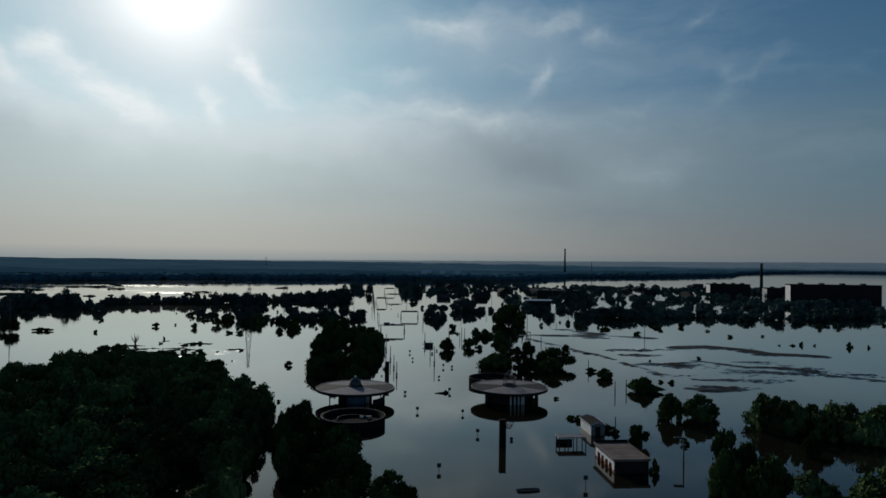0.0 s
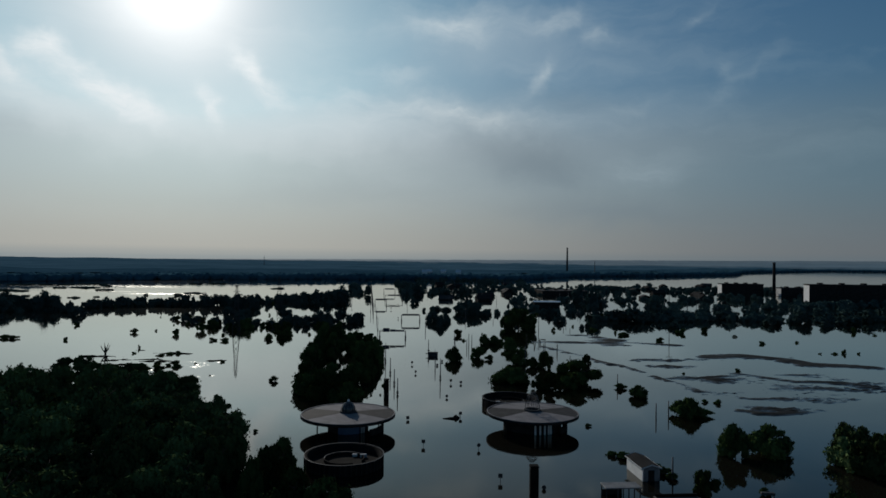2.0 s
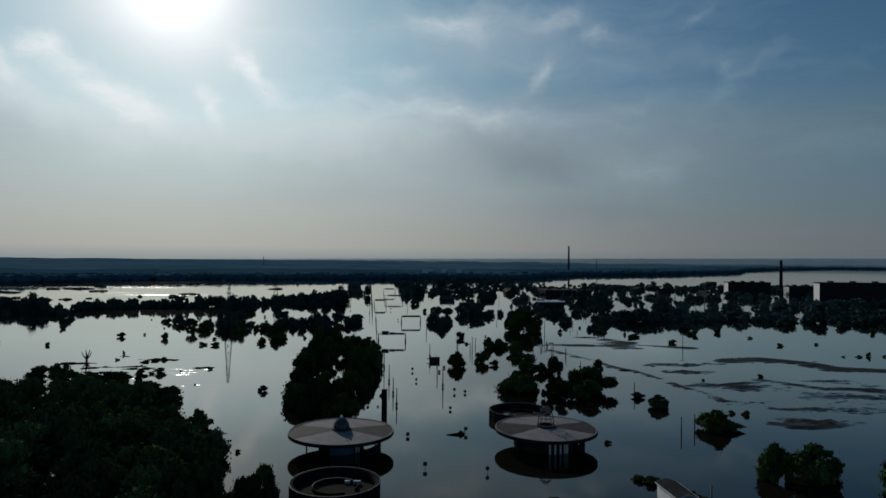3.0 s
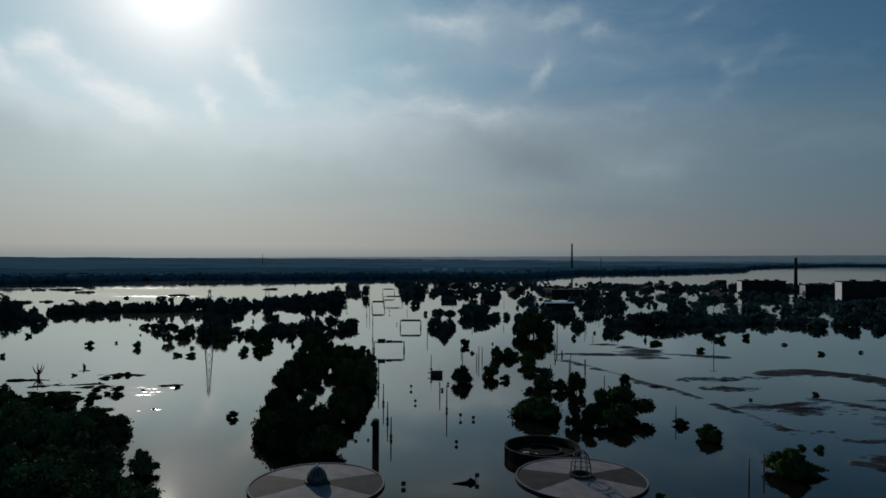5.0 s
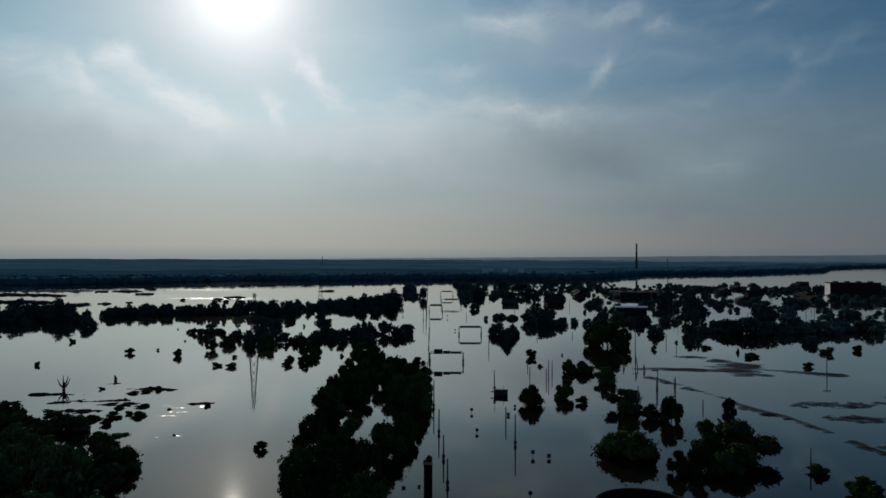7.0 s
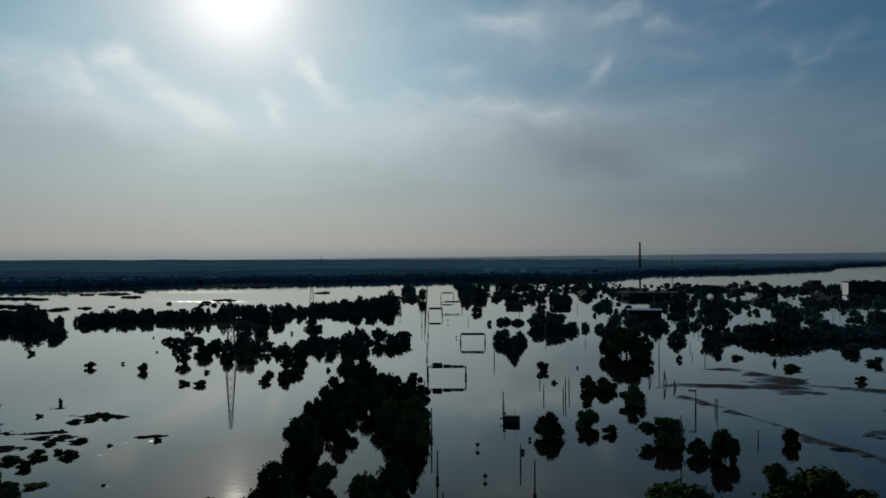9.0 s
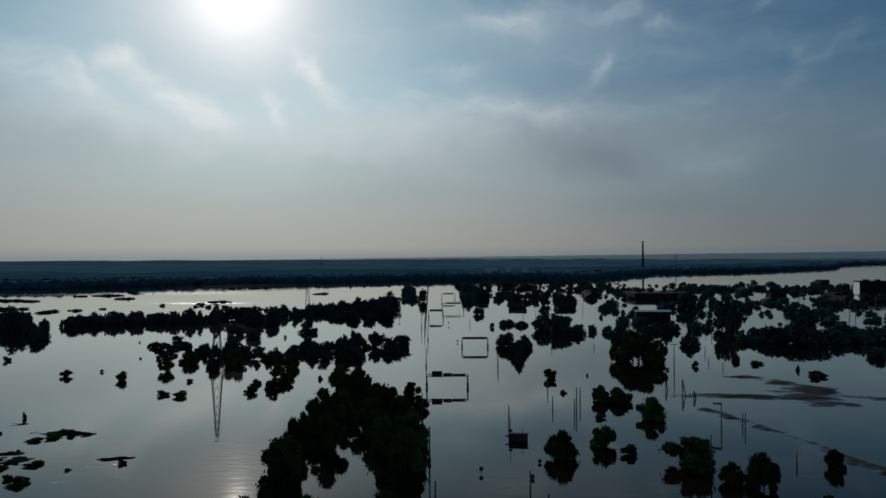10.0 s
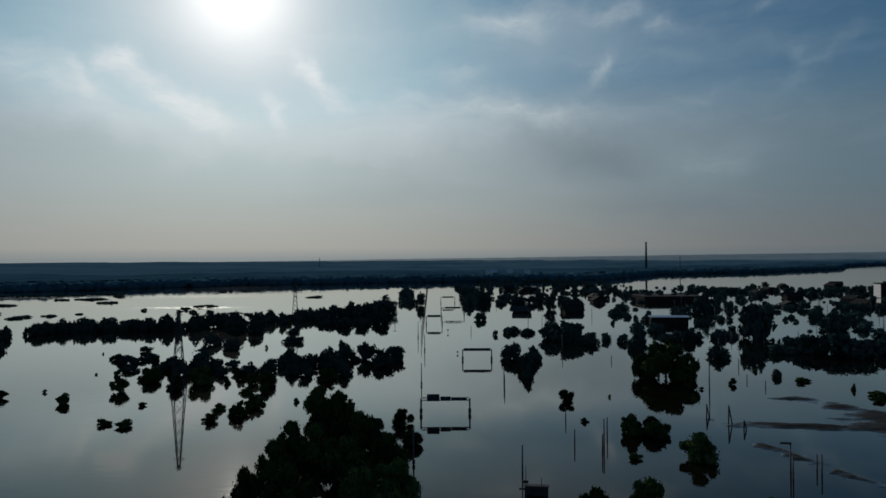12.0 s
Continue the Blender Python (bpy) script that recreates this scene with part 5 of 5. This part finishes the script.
gantry(-8.6, -0.4, 232.3, 2.5, ((-3.1, -1.0, -0.35, 0.85), (-0.8, 0.9, -0.3, 0.45), (1.0, 3.6, -0.25, 0.3)), "steel sign gantry over the drowned road with three panels")
gantry(-2.1, 5.3, 290.5, 2.7, ((-3.4, 3.4, -0.3, 0.4),), "steel sign gantry over the drowned road with one long panel")
gantry(-17.2, -11.0, 381, 3.2, ((-2.6, 2.4, -0.3, 0.6),), "far steel sign gantry over the drowned road")
gantry(-13.2, -2.6, 425, 3.2, ((-3.4, 3.6, -0.3, 0.5),), "far steel sign gantry over the drowned road")
gantry(-16.5, -8.5, 500, 3.6, ((-3, 3, -0.3, 0.5),), "far steel sign gantry over the drowned road")


def billboard(x, y):
    ob = thing("billboard", "dark billboard box on posts barely above the water", "billboard", pose(x, y, 0, 0, 0, -6))
    bm = bmesh.new()
    box(bm, -1.3, 1.3, -0.3, 0.3, -0.1, 1.0, 0.03)
    part("box", bm, DARK_STEEL, ob)
    bm = bmesh.new()
    box(bm, -1.4, 1.4, -0.36, 0.36, 1.0, 1.07, 0.01)
    part("cap", bm, SIGN_BACK, ob)
    for s in (-0.9, 0.9):
        bm = bmesh.new()
        rod(bm, (s, 0, BED), (s, 0, -0.1), 0.09, seg=8)
        part("post", bm, STEEL, ob)
    for s, h in ((-1.15, 3.2), (0.55, 1.9)):
        bm = bmesh.new()
        rod(bm, (s, 0, 1.0), (s, 0, h), 0.05, 0.035, 6)
        part("mast", bm, STEEL, ob)
    bm = bmesh.new()
    box(bm, -1.42, -0.88, -0.1, 0.1, 1.25, 1.55, 0.03)
    part("lamp_box", bm, DARK_STEEL, ob)
    bm = bmesh.new()
    box(bm, -1.9, -1.2, -0.06, 0.06, 0.5, 0.7, 0.02)
    part("bracket", bm, DARK_STEEL, ob)


billboard(6.9, 194.5)


# ---- lattice tower of the power line ----
def lattice_tower(x, y, h, w, label):
    ob = thing("lattice_tower", label, "pylon", pose(x, y, 0, 0, 0, 12), "power line towers")
    def half(z):
        t = (z - BED) / (h - BED)
        return w / 2 * (1 - 0.86 * t ** 0.85)
    levels = [BED, 0, 2.6, 5, 7.2, 9.2, 11, 12.6, 14.1, h]
    for sx in (-1, 1):
        for sy in (-1, 1):
            bm = bmesh.new()
            for a, b in zip(levels[:-1], levels[1:]):
                rod(bm, (sx * half(a), sy * half(a), a), (sx * half(b), sy * half(b), b), 0.08, seg=5)
            part("leg", bm, DARK_STEEL, ob)
    for a, b in zip(levels[1:-1], levels[2:]):
        for k in range(4):
            c = [(-1, -1), (1, -1), (1, 1), (-1, 1)]
            (xa, ya), (xb, yb) = c[k], c[(k + 1) % 4]
            bm = bmesh.new()
            rod(bm, (xa * half(a), ya * half(a), a), (xb * half(b), yb * half(b), b), 0.045, seg=4)
            rod(bm, (xb * half(a), yb * half(a), a), (xa * half(b), ya * half(b), b), 0.045, seg=4)
            part("cross_brace", bm, DARK_STEEL, ob)
    for z, r in ((h - 4.2, 0.9), (h - 2.4, 1.1), (h - 0.8, 0.7)):
        bm = bmesh.new()
        for s in (-1, 1):
            rod(bm, (0, 0, z), (s * r, 0, z + 0.15), 0.07, 0.04, 5)
            rod(bm, (0, 0, z + 0.7), (s * r, 0, z + 0.15), 0.05, 0.04, 5)
        part("cross_arm", bm, STEEL, ob)


lattice_tower(-58.5, 251, 15.8, 3.0, "grey steel lattice power tower in flood water")
lattice_tower(-67, 372, 15.5, 3.6, "far grey steel lattice power tower")


# ---- dead tree and drift ----
def dead_tree(x, y, h):
    rng = random.Random(int(x * 7))
    bm = bmesh.new()
    rod(bm, (0, 0, BED), (0.1, 0, h * 0.45), 0.34, 0.24, 8)
    for i in range(5):
        a = rng.uniform(0, 6.28)
        z0 = h * rng.uniform(0.1, 0.45)
        r = rng.uniform(0.5, 1.4)
        m = (math.cos(a) * r * 0.6, math.sin(a) * r * 0.6, z0 + h * 0.22)
        rod(bm, (0.05, 0, z0), m, 0.2, 0.13, 5)
        rod(bm, m, (math.cos(a) * r, math.sin(a) * r, min(h, z0 + h * 0.55)), 0.13, 0.04, 5)
    ob = thing("dead_tree", "bare dead tree with broken limbs in the flood", "tree", pose(x, y, 0), "dead trees")
    part("trunk", bm, BARK, ob)


dead_tree(-77.3, 194.5, 3.6)


def a_frame(x, y, h, turn):
    ob = thing("a_frame_pole", "leaning wooden A-frame pole in flood water", "pole", pose(x, y, 0, 0, 0, turn), "A-frame poles")
    for s in (-1, 1):
        bm = bmesh.new()
        rod(bm, (s * (0.9 if s > 0 else 0.1), 0, BED), (0, 0, h), 0.12, 0.09, 7)
        part("leg", bm, BARK, ob)
    bm = bmesh.new()
    rod(bm, (-0.05, 0.05, h * 0.45), (0.32, 0.05, h * 0.45), 0.06, seg=6)
    part("tie", bm, BARK, ob)


a_frame(38.3, 230.6, 2.1, 10)
a_frame(40.0, 225.8, 3.0, -8)
a_frame(41.0, 222.5, 1.5, 0)


def line_distance(px, py, line):
    best = np.full(px.shape, 1e9)
    for (xa, ya), (xb, yb) in zip(line[:-1], line[1:]):
        t = np.clip(((px - xa) * (xb - xa) + (py - ya) * (yb - ya)) / ((xb - xa) ** 2 + (yb - ya) ** 2), 0, 1)
        best = np.minimum(best, np.hypot(px - xa - t * (xb - xa), py - ya - t * (yb - ya)))
    return best


def shoal(name, x0, x1, y0, y1, step, ridges, patches, seed, label, grain=1.0, mat=MUD, rough=0.5):
    """Shallow ground that breaks the water here and there: ridges along lines, and mottled patches (x, y, rx, ry, lift)."""
    xs, ys = np.arange(x0, x1, step), np.arange(y0, y1, step)
    px, py = np.meshgrid(xs, ys)
    fine = np.array([[noise.noise((x * 0.07 * grain, y * 0.17, seed)) + 0.55 * noise.noise((x * 0.2 * grain, y * 0.5, seed + 5.0)) + rough * (0.4 * noise.noise((x * 0.6, y * 1.3, seed + 8.0)) + 0.2 * noise.noise((x * 1.6, y * 3.1, seed + 11.0))) for x in xs] for y in ys])
    wide = np.array([[noise.noise((x * 0.06, y * 0.06, seed + 2.0)) for x in xs] for y in ys])
    z = np.full(px.shape, -0.55)
    for line, width, lift in ridges:
        dist = line_distance(px + 2.0 * fine, py + 1.6 * wide, line)
        z = np.maximum(z, -0.5 + lift * np.exp(-(dist / width) ** 2))
    for x, y, rx, ry, lift in patches:
        z = np.maximum(z, -0.5 + lift * np.exp(-((px - x) / rx) ** 2 - ((py - y) / ry) ** 2))
    z = z + 0.24 * fine
    edge = np.minimum(np.minimum(px - x0, x1 - px), np.minimum(py - y0, y1 - py))
    z = np.where(edge < 2, -0.6, np.minimum(z, 0.35))
    n = len(xs)
    co = np.stack([px, py, z], axis=-1).reshape(-1, 3)
    keep = [(j * n + i, j * n + i + 1, (j + 1) * n + i + 1, (j + 1) * n + i) for j in range(len(ys) - 1) for i in range(n - 1) if z[j:j + 2, i:i + 2].max() > -0.3]
    me = bpy.data.meshes.new(name)
    me.from_pydata(co.tolist(), [], keep)
    me.materials.append(mat)
    me.polygons.foreach_set("use_smooth", [True] * len(me.polygons))
    tagged(new(name, me), label, "mud bank", kind="structure")


shoal("mud_bank_east", 36, 122, 122, 256, 0.42,
      [([(39, 224.5), (46, 225), (52, 224.6), (59.6, 223.6), (66.7, 218)], 3.6, 0.66),
       ([(60.3, 245), (65.9, 237), (69.3, 227), (83.1, 219.5)], 5.0, 0.60),
       ([(41.2, 213.8), (44.8, 203.1), (48, 194.1), (50, 185.5), (52.7, 180.2), (54.2, 172.4), (56.4, 160), (58.5, 148), (64.6, 141.2), (72, 142)], 2.0, 0.59),
       ([(82, 196), (93.7, 196.6), (100.1, 189.5), (102, 182.5), (114.4, 177.9)], 5.8, 0.80),
       ([(65.1, 163.4), (76.2, 167.7), (84, 158.5), (95.2, 157.1), (97, 147), (104.7, 140.8)], 3.6, 0.66),
       ([(58, 131.4), (62, 128.9), (71.6, 131.6)], 2.6, 0.64)],
      [(60, 229, 8, 6, 0.54), (73, 222, 7, 4, 0.52), (65, 190, 7, 4, 0.56), (76, 190, 6, 4, 0.56), (62, 179, 6, 4, 0.56), (69, 179, 7, 4, 0.54), (60, 164, 6, 6, 0.54), (65, 234, 10, 8, 0.57), (62, 224, 9, 5, 0.80), (66.5, 229, 6, 7, 0.80), (64, 238, 6, 5, 0.74), (62.5, 219, 6, 4, 0.72), (70, 162, 15, 9, 0.54), (84, 152, 18, 11, 0.54), (64, 148, 10, 10, 0.54), (92, 166, 14, 8, 0.53), (76, 140, 12, 7, 0.54)],
      3.0, "low dark mud banks mottling the flood surface", rough=1.0)
shoal("silt_flat", 48, 124, 118, 214, 0.4, [],
      [(66, 188, 13, 5, 0.60), (63, 178, 10, 5, 0.58), (61, 163, 7, 8, 0.56), (70, 161, 16, 8, 0.55), (84, 150, 18, 8, 0.54), (59, 147, 7, 7, 0.58), (97, 155, 13, 8, 0.62), (77, 140, 12, 6, 0.56), (64, 132, 9, 4.2, 0.72), (70, 140, 6, 3.4, 0.66), (96, 193, 16, 5, 0.54), (104, 147, 12, 6, 0.60), (75, 190, 8, 4, 0.56)],
      21.0, "half-drowned silt flats speckling the flood surface", grain=1.6, rough=2.2)
shoal("drift_mat", -92, -40, 172, 210, 0.4,
      [([(-66, 197), (-61, 198), (-56.5, 196.5)], 2.2, 0.66), ([(-79, 190), (-75, 191), (-71, 190)], 1.7, 0.58), ([(-72, 184), (-66, 186), (-61, 187)], 2.0, 0.62), ([(-47.8, 184.4), (-45.2, 185)], 1.1, 0.72)],
      [(-60, 184, 8, 3.5, 0.60), (-71, 202, 4, 1.6, 0.60), (-66, 178, 9, 3.5, 0.58), (-80, 184, 7, 3.5, 0.58)],
      7.0, "mats of dark driftwood and reeds on the flood", grain=2.2, mat=DRIFT, rough=1.8)


def sunken_boat(x, y, turn):
    bm = bmesh.new()
    n = 12
    rings = []
    for i in range(n):
        t = i / (n - 1)
        w = 0.42 * math.sin(math.pi * (0.12 + 0.76 * t)) ** 0.6
        rings.append([bm.verts.new((-1.3 + 2.6 * t, u * w, z)) for u, z in ((-1, 0.18), (-0.7, -0.12), (0.7, -0.12), (1, 0.18), (0.86, 0.18), (0.6, -0.06), (-0.6, -0.06), (-0.86, 0.18))])
    for p, q in zip(rings[:-1], rings[1:]):
        for j in range(8):
            bm.faces.new((p[j], p[(j + 1) % 8], q[(j + 1) % 8], q[j]))
    bm.faces.new(rings[0])
    bm.faces.new(rings[-1][::-1])
    bmesh.ops.recalc_face_normals(bm, faces=bm.faces)
    ob = thing("rowing_boat", "low grey rowing boat adrift on the flood", "boat", pose(x, y, 0, 0, 0, turn))
    part("hull", bm, SIGN_BACK, ob)


sunken_boat(13.9, 72.8, 8)


# ---- the drowned town and the works ----
def block(x, y, turn, w, d, h, bays, label, end_mat, face_mat):
    """A long flat-roofed works hall with window bays."""
    ob = thing("works_hall", label, "building", pose(x, y, 0, 0, 0, turn), "works halls")
    bm = bmesh.new()
    box(bm, -w / 2, w / 2, -d / 2, d / 2, BED, h)
    wall = part("wall", bm, face_mat, ob)
    bm = bmesh.new()
    box(bm, -w / 2 - 0.3, w / 2 + 0.3, -d / 2 - 0.3, d / 2 + 0.3, h, h + 0.4)
    part("roof", bm, ROOF_GREY, ob)
    # a pale end_mat puts the sun on this end into its colour
    bm = bmesh.new()
    box(bm, -w / 2 - 0.02, -w / 2 + 0.02, -d / 2, d / 2, 0.3, h - 0.4)
    bmesh.ops.translate(bm, vec=(-0.03, 0, 0), verts=bm.verts)
    part("end_wall", bm, end_mat, ob, "end wall, pale where sunlight is put into the colour")
    step = w / bays
    for i in range(bays):
        for z0, z1 in ((h * 0.15, h * 0.42), (h * 0.55, h * 0.85)):
            bm = bmesh.new()
            xa = -w / 2 + step * (i + 0.15)
            box(bm, xa, xa + step * 0.7, -d / 2 - 0.05, -d / 2 + 0.02, z0, z1)
            part("window", bm, DUSTY, wall)
    for i in range(4):
        bm = bmesh.new()
        xa = -w / 2 + w * (0.12 + 0.23 * i)
        box(bm, xa, xa + 2.4, -1.5, 1.5, h + 0.4, h + 1.3, 0.05)
        part("roof_vent", bm, DARK_WALL, ob)


block(280, 420, -6, 58, 7, 12.6, 14, "long grey works hall with pale end wall", WHITE, DARK_WALL)
block(267, 536, -4, 33, 8, 8.8, 8, "grey works hall with pale end wall", WHITE, DARK_WALL)
block(310, 520, -4, 40, 8, 6.6, 9, "low grey works hall", WALL_PALE, DARK_WALL)


def chimney(x, y, h, r, label, mat=DARK_WALL):
    ob = thing("factory_chimney", label, "chimney", pose(x, y, 0), "chimneys")
    bm = bmesh.new()
    rod(bm, (0, 0, BED), (0, 0, h), r, r * 0.72, 20)
    part("shaft", bm, mat, ob, smooth=True)
    bm = bmesh.new()
    lathe(bm, [(r * 0.6, h - 0.8), (r * 0.84, h - 0.8), (r * 0.84, h + 0.2), (r * 0.6, h + 0.2)], 20)
    part("rim", bm, CONCRETE, ob)
    bm = bmesh.new()
    box(bm, -r * 2, r * 2, -r * 2, r * 2, BED, 3.5)
    part("plinth", bm, DARK_WALL, ob)


chimney(313.2, 568.3, 26.5, 1.5, "dark brick works chimney")
chimney(323, 1338, 52.6, 2.1, "tall far factory chimney on the skyline", DARK_STEEL)


def far_mast(x, y, h):
    ob = thing("radio_mast", "thin far mast above the woods", "mast", pose(x, y, 0), "masts")
    bm = bmesh.new()
    rod(bm, (0, 0, 0), (0, 0, h), 0.9, 0.35, 6)
    part("shaft", bm, STEEL, ob)
    bm = bmesh.new()
    lathe(bm, [(0.3, h * 0.8), (1.1, h * 0.8), (1.1, h * 0.84), (0.3, h * 0.84)], 10)
    part("platform", bm, STEEL, ob)


far_mast(334, 1180, 27)
far_mast(-332, 1580, 29)
house_rng = random.Random(41)


def house(x, y, turn, w, l, eave, top, label, roof_mat, wall_mat):
    ob = thing("house", label, "house", pose(x, y, 0, 0, 0, turn), "drowned houses")
    bm = bmesh.new()
    box(bm, -w / 2, w / 2, -l / 2, l / 2, BED, eave)
    for s in (-1, 1):
        a = [bm.verts.new(p) for p in ((-w / 2, s * l / 2, eave), (w / 2, s * l / 2, eave), (0, s * l / 2, top))]
        bm.faces.new(a if s < 0 else a[::-1])
    part("wall", bm, wall_mat, ob)
    for s in (-1, 1):
        bm = bmesh.new()
        k = (top - eave) / (w / 2)
        a = [(s * (w / 2 + 0.4), -l / 2 - 0.4, eave - 0.4 * k), (s * (w / 2 + 0.4), l / 2 + 0.4, eave - 0.4 * k), (0, l / 2 + 0.4, top), (0, -l / 2 - 0.4, top)]
        low, high = [bm.verts.new(p) for p in a], [bm.verts.new((p[0], p[1], p[2] + 0.15)) for p in a]
        bm.faces.new(low)
        bm.faces.new(high[::-1])
        for i in range(4):
            bm.faces.new((low[i], high[i], high[(i + 1) % 4], low[(i + 1) % 4]))
        bmesh.ops.recalc_face_normals(bm, faces=bm.faces)
        part("roof", bm, roof_mat, ob)
    for s in (-0.25, 0.25):
        bm = bmesh.new()
        box(bm, s * w - 0.5, s * w + 0.5, -l / 2 - 0.04, -l / 2 + 0.03, 0.15, max(0.6, eave - 0.25))
        part("window", bm, GLASS, ob)


for i in range(20):
    y = house_rng.uniform(430, 720)
    x = house_rng.uniform(22, 0.5 * y)
    pale = i % 4 == 0
    house(x, y, house_rng.choice((0, 90)) + house_rng.uniform(-12, 12), 7, house_rng.uniform(8, 11), house_rng.uniform(0.8, 1.6), house_rng.uniform(2.8, 3.8),
          "drowned house with pale metal roof" if pale else "drowned house with dark grey roof", DARK_WALL if i % 4 else ROOF_GREY, DARK_WALL)
house(76.5, 379, 88, 3.4, 14, 3.0, 3.4, "long house with bright tin roof in the drowned town", TIN, DARK_WALL)
block(116, 514, 3, 34, 24, 3.2, 9, "wide low grey works hall among the drowned gardens", DARK_WALL, DARK_WALL)
for x, y in ((24, 905), (31, 930), (52, 960), (70, 915)):
    house(x, y, 80, 5, 7, 9.0, 11.5, "far white house at the edge of the woods", TIN, WHITE)
